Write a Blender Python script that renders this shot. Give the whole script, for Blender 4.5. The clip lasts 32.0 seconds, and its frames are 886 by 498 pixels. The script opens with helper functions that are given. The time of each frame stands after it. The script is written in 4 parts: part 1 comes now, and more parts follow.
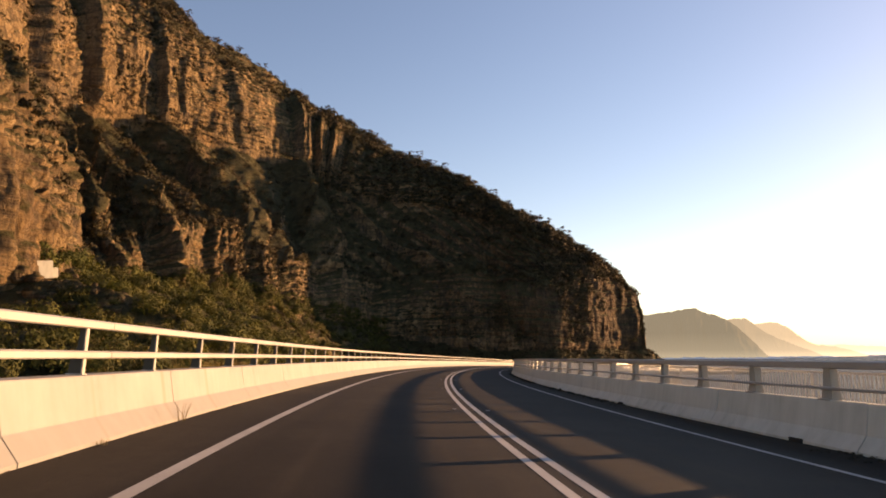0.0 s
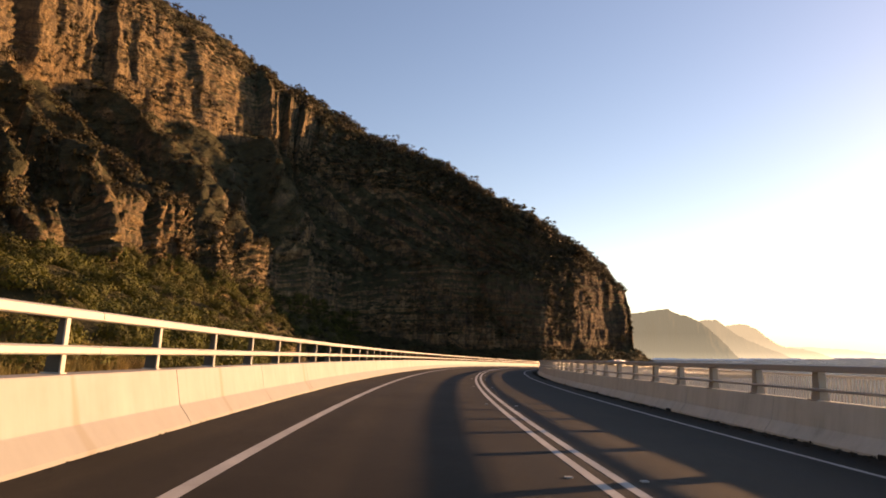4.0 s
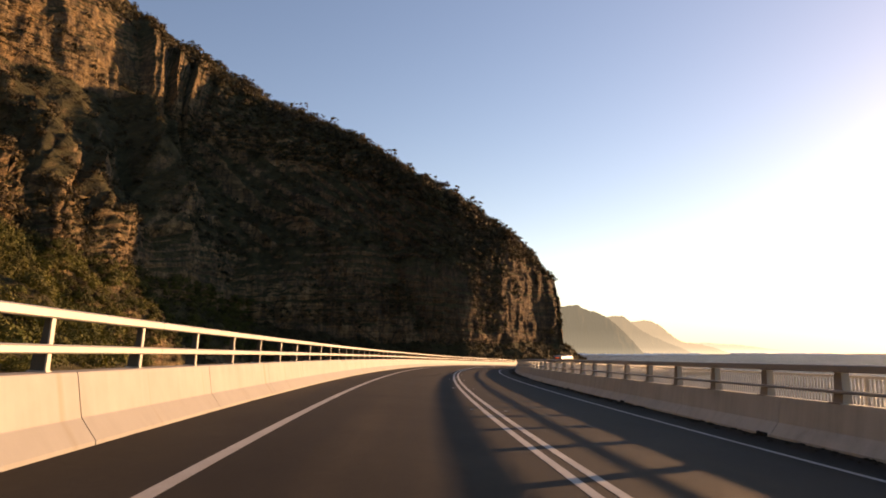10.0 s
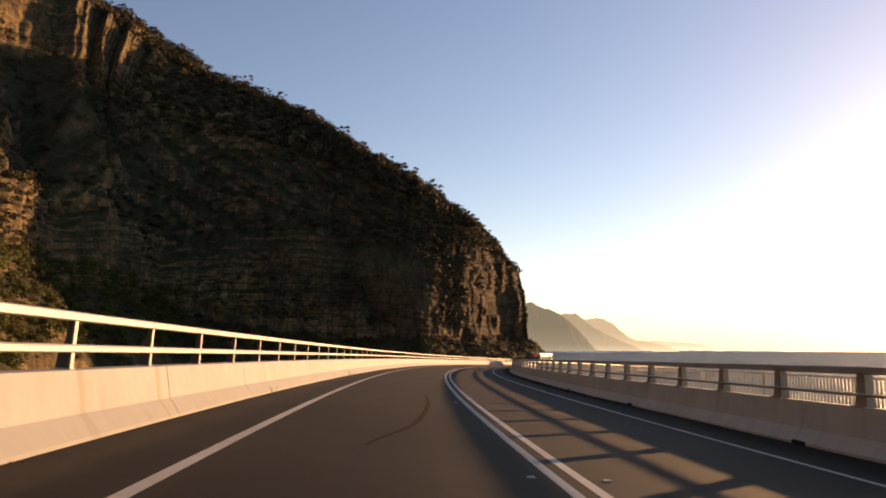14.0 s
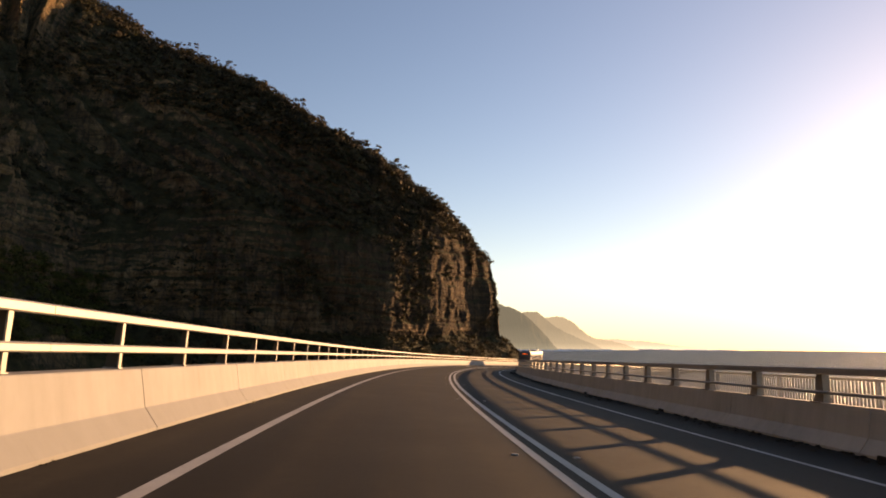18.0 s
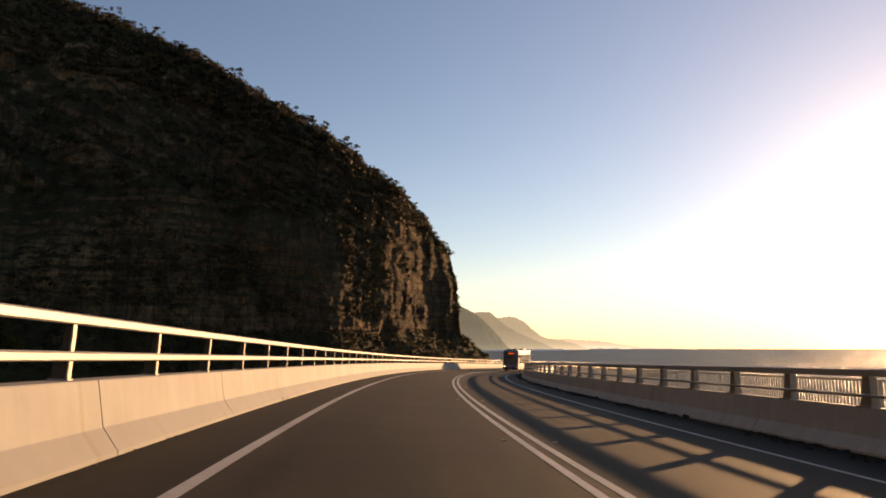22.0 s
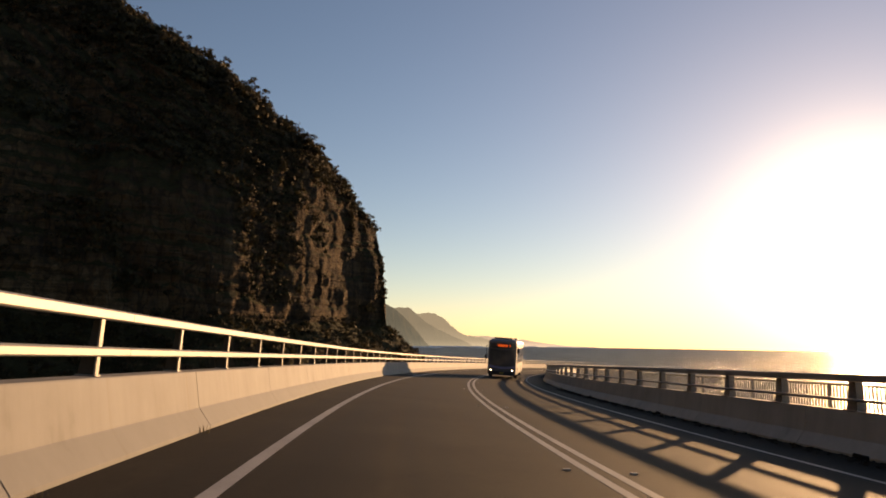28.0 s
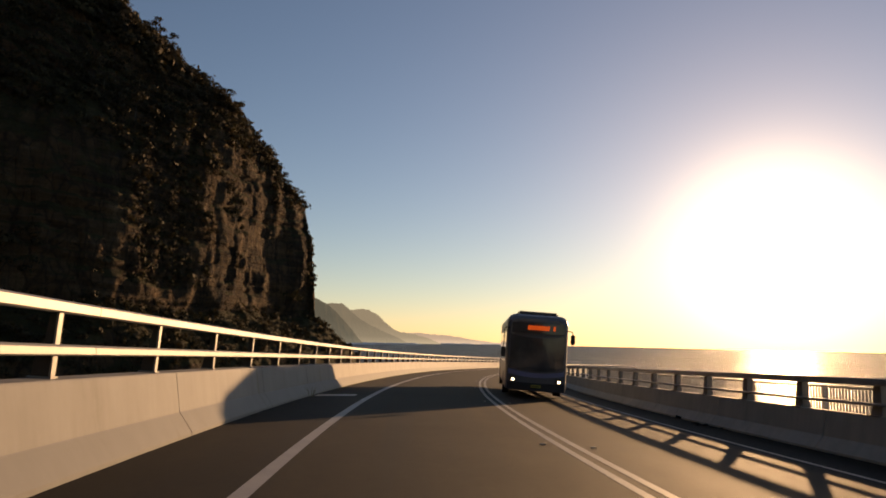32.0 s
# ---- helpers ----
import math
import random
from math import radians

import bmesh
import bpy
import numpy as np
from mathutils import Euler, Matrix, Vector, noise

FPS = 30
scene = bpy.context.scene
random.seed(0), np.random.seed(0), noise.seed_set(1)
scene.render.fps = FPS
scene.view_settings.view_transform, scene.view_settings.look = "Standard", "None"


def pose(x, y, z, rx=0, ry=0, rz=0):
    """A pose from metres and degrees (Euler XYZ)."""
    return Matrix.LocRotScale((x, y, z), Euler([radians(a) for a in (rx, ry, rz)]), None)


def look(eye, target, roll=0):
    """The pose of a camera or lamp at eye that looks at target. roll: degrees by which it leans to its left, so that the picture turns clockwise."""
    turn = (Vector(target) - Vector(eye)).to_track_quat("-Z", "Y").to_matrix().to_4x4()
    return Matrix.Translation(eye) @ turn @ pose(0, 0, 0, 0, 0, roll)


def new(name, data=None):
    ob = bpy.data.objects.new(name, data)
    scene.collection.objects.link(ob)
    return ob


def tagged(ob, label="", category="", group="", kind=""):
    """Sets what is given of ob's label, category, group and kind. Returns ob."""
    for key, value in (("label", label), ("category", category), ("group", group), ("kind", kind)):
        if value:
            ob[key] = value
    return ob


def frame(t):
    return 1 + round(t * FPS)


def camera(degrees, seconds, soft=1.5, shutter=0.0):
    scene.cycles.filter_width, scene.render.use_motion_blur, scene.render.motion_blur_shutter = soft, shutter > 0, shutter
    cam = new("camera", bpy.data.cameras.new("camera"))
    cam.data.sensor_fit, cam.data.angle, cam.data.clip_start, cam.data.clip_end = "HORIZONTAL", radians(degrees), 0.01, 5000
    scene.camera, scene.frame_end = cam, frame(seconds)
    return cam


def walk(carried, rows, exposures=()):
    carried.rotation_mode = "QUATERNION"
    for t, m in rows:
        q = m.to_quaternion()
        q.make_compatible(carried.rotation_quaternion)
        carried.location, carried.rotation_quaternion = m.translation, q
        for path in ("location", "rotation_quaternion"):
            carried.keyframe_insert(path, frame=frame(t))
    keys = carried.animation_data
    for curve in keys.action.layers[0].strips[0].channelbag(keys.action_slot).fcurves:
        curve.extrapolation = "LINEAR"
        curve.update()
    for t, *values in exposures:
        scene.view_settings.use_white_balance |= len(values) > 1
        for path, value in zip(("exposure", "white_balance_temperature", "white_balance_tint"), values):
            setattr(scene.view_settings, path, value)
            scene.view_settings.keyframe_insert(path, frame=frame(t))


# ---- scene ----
cam = camera(65.0, 32.0, soft=1.8)
PATH = [
    (0.0, 0.119, 0.315, 1.192, 98.667, 0.446, 0.112),
    (0.5, -0.210, 4.554, 1.186, 98.740, 0.328, -0.037),
    (1.0, -0.530, 8.795, 1.180, 98.683, 0.238, -0.208),
    (1.5, -0.836, 13.026, 1.174, 98.550, 0.204, -0.356),
    (2.0, -1.125, 17.236, 1.165, 98.559, 0.125, -0.570),
    (2.5, -1.336, 21.518, 1.150, 98.667, 0.071, -0.872),
    (3.0, -1.524, 25.761, 1.136, 98.541, 0.097, -1.234),
    (3.5, -1.719, 29.920, 1.119, 98.514, -0.122, -1.673),
    (5.5, -1.791, 46.623, 1.040, 98.375, -0.198, -4.365),
    (6.0, -1.717, 50.767, 1.016, 98.463, -0.244, -5.115),
    (6.5, -1.538, 54.944, 0.989, 98.455, -0.373, -5.765),
    (7.0, -1.330, 59.086, 0.961, 98.367, -0.352, -6.384),
    (7.5, -1.083, 63.352, 0.931, 98.369, -0.378, -6.936),
    (8.0, -0.801, 67.587, 0.899, 98.251, -0.386, -7.454),
    (8.5, -0.475, 71.801, 0.865, 98.186, -0.353, -7.956),
    (9.0, -0.116, 76.006, 0.828, 98.188, -0.244, -8.492),
    (9.5, 0.285, 80.207, 0.791, 98.145, -0.245, -8.987),
    (10.0, 0.721, 84.420, 0.752, 98.152, -0.243, -9.453),
    (10.5, 1.172, 88.554, 0.712, 98.147, -0.332, -9.928),
    (11.0, 1.655, 92.695, 0.671, 98.092, -0.324, -10.417),
    (11.5, 2.172, 96.863, 0.628, 98.054, -0.322, -10.885),
    (12.0, 2.718, 101.020, 0.585, 98.169, -0.401, -11.376),
    (12.5, 3.301, 105.238, 0.539, 98.133, -0.387, -11.853),
    (13.0, 3.911, 109.443, 0.490, 98.068, -0.290, -12.316),
    (13.5, 4.533, 113.645, 0.441, 97.990, -0.290, -12.787),
    (14.0, 5.180, 117.853, 0.390, 97.943, -0.376, -13.266),
    (14.5, 5.841, 122.079, 0.338, 97.965, -0.450, -13.718),
    (16.5, 8.859, 138.879, 0.100, 98.088, -0.536, -15.250),
    (17.0, 9.732, 143.138, 0.037, 97.803, -0.596, -15.639),
    (17.5, 10.580, 147.326, -0.023, 97.873, -0.574, -16.085),
    (18.0, 11.444, 151.475, -0.085, 97.806, -0.574, -16.531),
    (18.5, 12.364, 155.739, -0.149, 97.806, -0.633, -16.969),
    (19.0, 13.306, 159.968, -0.215, 97.783, -0.602, -17.472),
    (19.5, 14.245, 163.978, -0.281, 98.029, -0.654, -18.026),
    (20.0, 15.216, 167.984, -0.349, 98.140, -0.551, -18.547),
    (20.5, 16.245, 172.086, -0.419, 98.049, -0.456, -19.046),
    (21.0, 17.307, 176.180, -0.492, 97.814, -0.048, -19.503),
    (21.5, 18.389, 180.270, -0.565, 97.719, 0.047, -19.945),
    (22.0, 19.505, 184.347, -0.638, 97.916, -0.072, -20.492),
    (22.5, 20.650, 188.398, -0.713, 97.838, -0.089, -20.996),
    (23.0, 21.823, 192.427, -0.790, 97.709, -0.207, -21.512),
    (23.5, 23.050, 196.421, -0.870, 97.673, -0.120, -21.996),
    (24.0, 24.301, 200.378, -0.950, 97.713, -0.684, -22.651),
    (24.5, 25.629, 204.484, -1.035, 97.662, 0.104, -23.031),
    (25.0, 26.978, 208.567, -1.120, 97.610, 0.125, -23.579),
    (25.5, 28.339, 212.598, -1.208, 97.571, 0.451, -24.063),
    (27.5, 34.131, 228.668, -1.579, 97.523, 0.049, -26.322),
    (28.0, 35.802, 232.587, -1.673, 97.664, -0.933, -27.221),
    (28.5, 37.426, 236.376, -1.766, 97.449, -0.075, -27.750),
    (29.0, 39.082, 240.132, -1.860, 97.320, -0.061, -28.494),
    (29.5, 40.777, 243.868, -1.952, 97.386, -0.130, -29.174),
    (30.0, 42.511, 247.587, -2.050, 97.313, -0.165, -29.844),
    (30.5, 44.243, 251.307, -2.145, 97.254, -0.193, -30.400),
    (31.0, 46.009, 255.020, -2.242, 97.258, -0.261, -31.014),
    (31.5, 47.846, 258.812, -2.341, 97.254, -0.162, -31.642),
    (32.0, 49.692, 262.588, -2.445, 97.524, -1.230, -32.664),
]
EXPOSURES = [(t, stops, kelvin, tint) for t, stops, kelvin, tint in ((0.0, 1.05, 14600.0, 36.5), (6.0, 0.98, 14600.0, 36.5), (9.0, 0.89, 14600.0, 36.5), (13.0, 0.77, 14600.0, 35.5), (19.0, 0.55, 14384.0, 33.5), (24.0, 0.26, 13843.0, 31.5), (28.0, -0.06, 13411.0, 29.5), (31.0, -0.28, 12654.0, 28.5), (32.0, -0.36, 12437.0, 28.5))]
walk(cam, [(t, pose(x, y, z, rx, ry, rz)) for t, x, y, z, rx, ry, rz in PATH], EXPOSURES)

# ---- light ----
SUN_AZ, SUN_EL = radians(58.5), radians(6.6)      # clockwise from +y, above the horizon
SUN_DIR = Vector((math.sin(SUN_AZ) * math.cos(SUN_EL), math.cos(SUN_AZ) * math.cos(SUN_EL), math.sin(SUN_EL)))

world = bpy.data.worlds.new("sky")
scene.world = world
world.use_nodes = True
wn, wl = world.node_tree.nodes, world.node_tree.links
wn.clear()
w_out = wn.new("ShaderNodeOutputWorld")
w_sky = wn.new("ShaderNodeTexSky")
w_sky.sky_type = "NISHITA"
w_sky.sun_disc = False
w_sky.sun_elevation, w_sky.sun_rotation = SUN_EL, SUN_AZ
w_sky.altitude, w_sky.air_density, w_sky.dust_density, w_sky.ozone_density = 20.0, 0.95, 0.08, 4.4
w_bg = wn.new("ShaderNodeBackground")
w_bg.inputs["Strength"].default_value = 0.215
wl.new(w_sky.outputs["Color"], w_bg.inputs["Color"])
# sea haze that glows round the low sun
w_co = wn.new("ShaderNodeTexCoord")
w_dot = wn.new("ShaderNodeVectorMath")
w_dot.operation = "DOT_PRODUCT"
w_dot.inputs[1].default_value = SUN_DIR
wl.new(w_co.outputs["Generated"], w_dot.inputs[0])
w_max = wn.new("ShaderNodeMath")
w_max.operation = "MAXIMUM"
w_max.inputs[1].default_value = 0.0
wl.new(w_dot.outputs["Value"], w_max.inputs[0])
w_sum = None
for power, gain, colour in ((4.0, 0.04, (1.0, 0.90, 0.95, 1)), (14.0, 0.16, (1.0, 0.845, 0.86, 1)), (45.0, 0.36, (1.0, 0.85, 0.74, 1)), (200.0, 2.6, (1.0, 0.90, 0.68, 1))):
    p = wn.new("ShaderNodeMath")
    p.operation = "POWER"
    p.inputs[1].default_value = power
    wl.new(w_max.outputs[0], p.inputs[0])
    g = wn.new("ShaderNodeMath")
    g.operation = "MULTIPLY"
    g.inputs[1].default_value = gain
    wl.new(p.outputs[0], g.inputs[0])
    b = wn.new("ShaderNodeBackground")
    b.inputs["Color"].default_value = colour
    wl.new(g.outputs[0], b.inputs["Strength"])
    add = wn.new("ShaderNodeAddShader")
    wl.new((w_sum or w_bg).outputs[0], add.inputs[0])
    wl.new(b.outputs[0], add.inputs[1])
    w_sum = add
# thin salt haze that lies along the whole horizon
w_sep = wn.new("ShaderNodeSeparateXYZ")
wl.new(w_co.outputs["Generated"], w_sep.inputs[0])
w_low = wn.new("ShaderNodeMath")
w_low.operation, w_low.use_clamp = "SUBTRACT", True
w_low.inputs[0].default_value = 1.0
wl.new(w_sep.outputs["Z"], w_low.inputs[1])
w_pow = wn.new("ShaderNodeMath")
w_pow.operation = "POWER"
w_pow.inputs[1].default_value = 9.0
wl.new(w_low.outputs[0], w_pow.inputs[0])
w_gain = wn.new("ShaderNodeMath")
w_gain.operation = "MULTIPLY"
w_gain.inputs[1].default_value = 0.155
wl.new(w_pow.outputs[0], w_gain.inputs[0])
w_haze = wn.new("ShaderNodeBackground")
w_haze.inputs["Color"].default_value = (1.0, 0.76, 0.80, 1)
wl.new(w_gain.outputs[0], w_haze.inputs["Strength"])
w_all = wn.new("ShaderNodeAddShader")
wl.new(w_sum.outputs[0], w_all.inputs[0])
wl.new(w_haze.outputs[0], w_all.inputs[1])
wl.new(w_all.outputs[0], w_out.inputs["Surface"])

sun_data = bpy.data.lights.new("sun", "SUN")
sun_data.energy, sun_data.angle, sun_data.color = 5.4, radians(0.6), (1.0, 0.80, 0.57)
sun = new("sun", sun_data)
sun.matrix_world = look(SUN_DIR * 100, (0, 0, 0))


# ---- materials ----
def material(name):
    m = bpy.data.materials.new(name)
    m.use_nodes = True
    return m, m.node_tree.nodes, m.node_tree.links, m.node_tree.nodes["Principled BSDF"]


def noise_node(n, l, scale, detail=4.0, rough=0.55, vector=None, kind="ShaderNodeTexNoise"):
    t = n.new(kind)
    t.inputs["Scale"].default_value = scale
    t.inputs["Detail"].default_value = detail
    t.inputs["Roughness"].default_value = rough
    if vector:
        l.new(vector, t.inputs["Vector"])
    return t.outputs["Fac"]


def ramp(n, l, fac, *stops):
    r = n.new("ShaderNodeValToRGB")
    e = r.color_ramp.elements
    while len(e) < len(stops):
        e.new(0.5)
    for k, (at, colour) in zip(e, stops):
        k.position, k.color = at, (*colour, 1)
    l.new(fac, r.inputs["Fac"])
    return r.outputs["Color"]


def mix(n, l, fac, a, b, how="MIX"):
    m = n.new("ShaderNodeMix")
    m.data_type, m.blend_type = "RGBA", how
    for socket, value in ((m.inputs[0], fac), (m.inputs[6], a), (m.inputs[7], b)):
        if isinstance(value, (int, float)):
            socket.default_value = value
        elif isinstance(value, tuple):
            socket.default_value = (*value, 1)
        else:
            l.new(value, socket)
    return m.outputs[2]


def maths(n, l, op, a, b=0.0, clamp=False):
    m = n.new("ShaderNodeMath")
    m.operation, m.use_clamp = op, clamp
    for socket, value in zip(m.inputs, (a, b)):
        if isinstance(value, (int, float)):
            socket.default_value = value
        else:
            l.new(value, socket)
    return m.outputs[0]


def bump(n, l, bsdf, height, strength, distance):
    b = n.new("ShaderNodeBump")
    b.inputs["Strength"].default_value, b.inputs["Distance"].default_value = strength, distance
    l.new(height, b.inputs["Height"])
    l.new(b.outputs["Normal"], bsdf.inputs["Normal"])


def position(n, l, sx=1.0, sy=1.0, sz=1.0):
    g = n.new("ShaderNodeNewGeometry")
    m = n.new("ShaderNodeVectorMath")
    m.operation = "MULTIPLY"
    m.inputs[1].default_value = (sx, sy, sz)
    l.new(g.outputs["Position"], m.inputs[0])
    return m.outputs[0]


def plain(name, a, b, rough, scale=6.0, metal=0.0, relief=0.2, depth=0.004):
    """A surface of two near tones with grain and stains."""
    m, n, l, p = material(name)
    v = position(n, l)
    big = noise_node(n, l, scale * 0.15, 5, 0.6, v)
    fine = noise_node(n, l, scale * 6, 6, 0.65, v)
    both = maths(n, l, "ADD", maths(n, l, "MULTIPLY", big, 0.65), maths(n, l, "MULTIPLY", fine, 0.35))
    l.new(ramp(n, l, both, (0.32, a), (0.68, b)), p.inputs["Base Color"])
    l.new(maths(n, l, "ADD", maths(n, l, "MULTIPLY", big, 0.2), rough - 0.1, True), p.inputs["Roughness"])
    p.inputs["Metallic"].default_value = metal
    bump(n, l, p, fine, relief, depth)
    return m


# asphalt: dark stone grain, worn bands, seams
M_ASPHALT, n, l, p = material("asphalt")
v = position(n, l)
grain = noise_node(n, l, 45, 8, 0.75, v)
patch = noise_node(n, l, 0.35, 5, 0.6, v)
uv = n.new("ShaderNodeUVMap")
uv.uv_map = "along"
across = n.new("ShaderNodeMapping")
across.inputs["Scale"].default_value = (1.6, 0.035, 1.0)
l.new(uv.outputs["UV"], across.inputs["Vector"])
wear = noise_node(n, l, 1.0, 6, 0.6, across.outputs["Vector"])
mottle = noise_node(n, l, 7.0, 6, 0.7, v)
tone = maths(n, l, "ADD", maths(n, l, "MULTIPLY", patch, 0.22), maths(n, l, "ADD", maths(n, l, "ADD", maths(n, l, "MULTIPLY", grain, 0.22), maths(n, l, "MULTIPLY", mottle, 0.16)), maths(n, l, "MULTIPLY", wear, 0.40)))
l.new(ramp(n, l, tone, (0.40, (0.0085, 0.0068, 0.0050)), (0.5, (0.0180, 0.0143, 0.0103)), (0.60, (0.034, 0.0272, 0.0202))), p.inputs["Base Color"])
l.new(maths(n, l, "ADD", maths(n, l, "MULTIPLY", wear, 0.25), 0.66, True), p.inputs["Roughness"])
p.inputs["Specular IOR Level"].default_value = 0.12
bump(n, l, p, grain, 0.4, 0.012)

M_WORN = plain("tyre_worn_asphalt", (0.026, 0.024, 0.023), (0.042, 0.038, 0.035), 0.72, 4)
M_PAINT = plain("road_paint", (0.23, 0.22, 0.20), (0.42, 0.40, 0.37), 0.65, 5)

# cast concrete with runs of dirt, its tone raised to brighten the shaded seaward barrier
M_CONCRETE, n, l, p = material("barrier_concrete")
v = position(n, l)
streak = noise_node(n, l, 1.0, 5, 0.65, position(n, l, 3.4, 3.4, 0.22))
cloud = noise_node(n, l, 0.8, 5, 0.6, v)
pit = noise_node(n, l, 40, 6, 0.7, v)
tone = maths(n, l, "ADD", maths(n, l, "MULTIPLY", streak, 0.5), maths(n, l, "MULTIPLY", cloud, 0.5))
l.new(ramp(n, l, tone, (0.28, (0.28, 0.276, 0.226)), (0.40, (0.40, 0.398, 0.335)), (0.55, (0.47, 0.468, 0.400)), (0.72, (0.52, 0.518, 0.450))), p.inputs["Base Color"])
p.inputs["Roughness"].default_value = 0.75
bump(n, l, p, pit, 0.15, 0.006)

M_RAIL = plain("galvanised_rail", (0.25, 0.245, 0.230), (0.35, 0.345, 0.325), 0.5, 5, 0.25, 0.1, 0.002)
M_POST = plain("galvanised_post", (0.28, 0.27, 0.245), (0.38, 0.365, 0.335), 0.5, 6, 0.3, 0.1, 0.002)
M_BAR = plain("fence_steel", (0.40, 0.39, 0.38), (0.52, 0.51, 0.49), 0.45, 8, 0.5, 0.1, 0.002)
# brown-black tone puts the posts' shaded side into the steel; mast shares it
M_WEB = plain("shade_toned_steel", (0.062, 0.049, 0.036), (0.100, 0.081, 0.059), 0.8, 6, 0.2, 0.1, 0.002)
M_IRON = plain("dark_cast_iron", (0.012, 0.010, 0.008), (0.026, 0.022, 0.018), 0.85, 9, 0.3)
M_PIER = plain("weathered_parapet_post", (0.24, 0.222, 0.190), (0.34, 0.315, 0.275), 0.75, 6, 0.0, 0.15, 0.004)

# the same concrete darkened for the sunlit barrier, with brown runs below each post
M_BARRIER, n, l, p = material("stained_barrier_concrete")
v = position(n, l)
streak = noise_node(n, l, 1.0, 5, 0.65, position(n, l, 3.4, 3.4, 0.22))
cloud = noise_node(n, l, 0.8, 5, 0.6, v)
pit = noise_node(n, l, 40, 6, 0.7, v)
tone = maths(n, l, "ADD", maths(n, l, "MULTIPLY", streak, 0.4), maths(n, l, "MULTIPLY", cloud, 0.6))
clean = ramp(n, l, tone, (0.28, (0.160, 0.150, 0.136)), (0.40, (0.222, 0.216, 0.203)), (0.55, (0.252, 0.247, 0.233)), (0.72, (0.288, 0.282, 0.267)))
uv = n.new("ShaderNodeUVMap")
uv.uv_map = "along"
sp = n.new("ShaderNodeSeparateXYZ")
l.new(uv.outputs["UV"], sp.inputs[0])
turn = maths(n, l, "FRACT", maths(n, l, "ADD", maths(n, l, "DIVIDE", maths(n, l, "SUBTRACT", sp.outputs["Y"], 12.41), 2.672), 40.5))
away = maths(n, l, "MULTIPLY", maths(n, l, "ABSOLUTE", maths(n, l, "SUBTRACT", turn, 0.5)), 2.672)
cell = n.new("ShaderNodeMapping")
cell.inputs["Scale"].default_value = (0.6, 0.9, 1.0)
l.new(uv.outputs["UV"], cell.inputs["Vector"])
ragged = noise_node(n, l, 1.0, 4, 0.6, cell.outputs["Vector"])
reach = maths(n, l, "ADD", away, maths(n, l, "MULTIPLY", maths(n, l, "SUBTRACT", 0.60, ragged), 0.75))
run = ramp(n, l, reach, (0.03, (1, 1, 1)), (0.13, (0, 0, 0)))
stained = mix(n, l, maths(n, l, "MULTIPLY", run, 0.60), clean, (0.185, 0.150, 0.108))
# greyer, uneven tone on the sloping toe, ending at the crease
toe = maths(n, l, "MULTIPLY", maths(n, l, "ADD", sp.outputs["X"], 5.885), 60.0, True)
toe_tone = maths(n, l, "MULTIPLY", toe, maths(n, l, "ADD", maths(n, l, "MULTIPLY", cloud, 0.5), 0.20))
l.new(mix(n, l, toe_tone, stained, (0.148, 0.150, 0.142)), p.inputs["Base Color"])
p.inputs["Roughness"].default_value = 0.75
bump(n, l, p, pit, 0.15, 0.006)

# sandstone and shale: beds, vertical stains, scrub where it lies flat enough
M_ROCK, n, l, p = material("cliff_rock")
v = position(n, l)
beds = noise_node(n, l, 1.0, 6, 0.62, position(n, l, 0.03, 0.03, 0.20))
thin = noise_node(n, l, 1.0, 5, 0.7, position(n, l, 0.05, 0.05, 1.1))
runs = noise_node(n, l, 1.0, 6, 0.65, position(n, l, 0.20, 0.20, 0.022))
cols = noise_node(n, l, 1.0, 5, 0.7, position(n, l, 0.75, 0.75, 0.07))
blot = noise_node(n, l, 0.035, 5, 0.6, v)
fine = noise_node(n, l, 1.7, 7, 0.72, v)


def cracks(scale, sz):
    c = n.new("ShaderNodeTexVoronoi")
    c.feature = "DISTANCE_TO_EDGE"
    c.inputs["Scale"].default_value = scale
    l.new(position(n, l, 1.0, 1.0, sz), c.inputs["Vector"])
    return maths(n, l, "MULTIPLY", c.outputs["Distance"], 6.0, True)


crack = maths(n, l, "MULTIPLY", cracks(0.32, 0.45), cracks(0.13, 0.6))
t1 = maths(n, l, "ADD", maths(n, l, "MULTIPLY", beds, 0.22), maths(n, l, "ADD", maths(n, l, "MULTIPLY", runs, 0.28), maths(n, l, "ADD", maths(n, l, "MULTIPLY", fine, 0.16), maths(n, l, "ADD", maths(n, l, "MULTIPLY", thin, 0.22), maths(n, l, "MULTIPLY", cols, 0.12)))))
base = ramp(n, l, t1, (0.39, (0.036, 0.029, 0.024)), (0.46, (0.100, 0.074, 0.050)), (0.53, (0.225, 0.152, 0.084)), (0.63, (0.43, 0.322, 0.195)))
rust = mix(n, l, ramp(n, l, blot, (0.45, (0, 0, 0)), (0.65, (1, 1, 1))), base, (0.22, 0.130, 0.062), "MIX")
rust = mix(n, l, 0.45, base, rust)
rust = mix(n, l, ramp(n, l, crack, (0.02, (0.55, 0.55, 0.55)), (0.25, (0, 0, 0))), rust, (0.045, 0.034, 0.026))
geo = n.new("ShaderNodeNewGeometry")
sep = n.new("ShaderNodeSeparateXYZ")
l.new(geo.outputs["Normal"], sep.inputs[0])
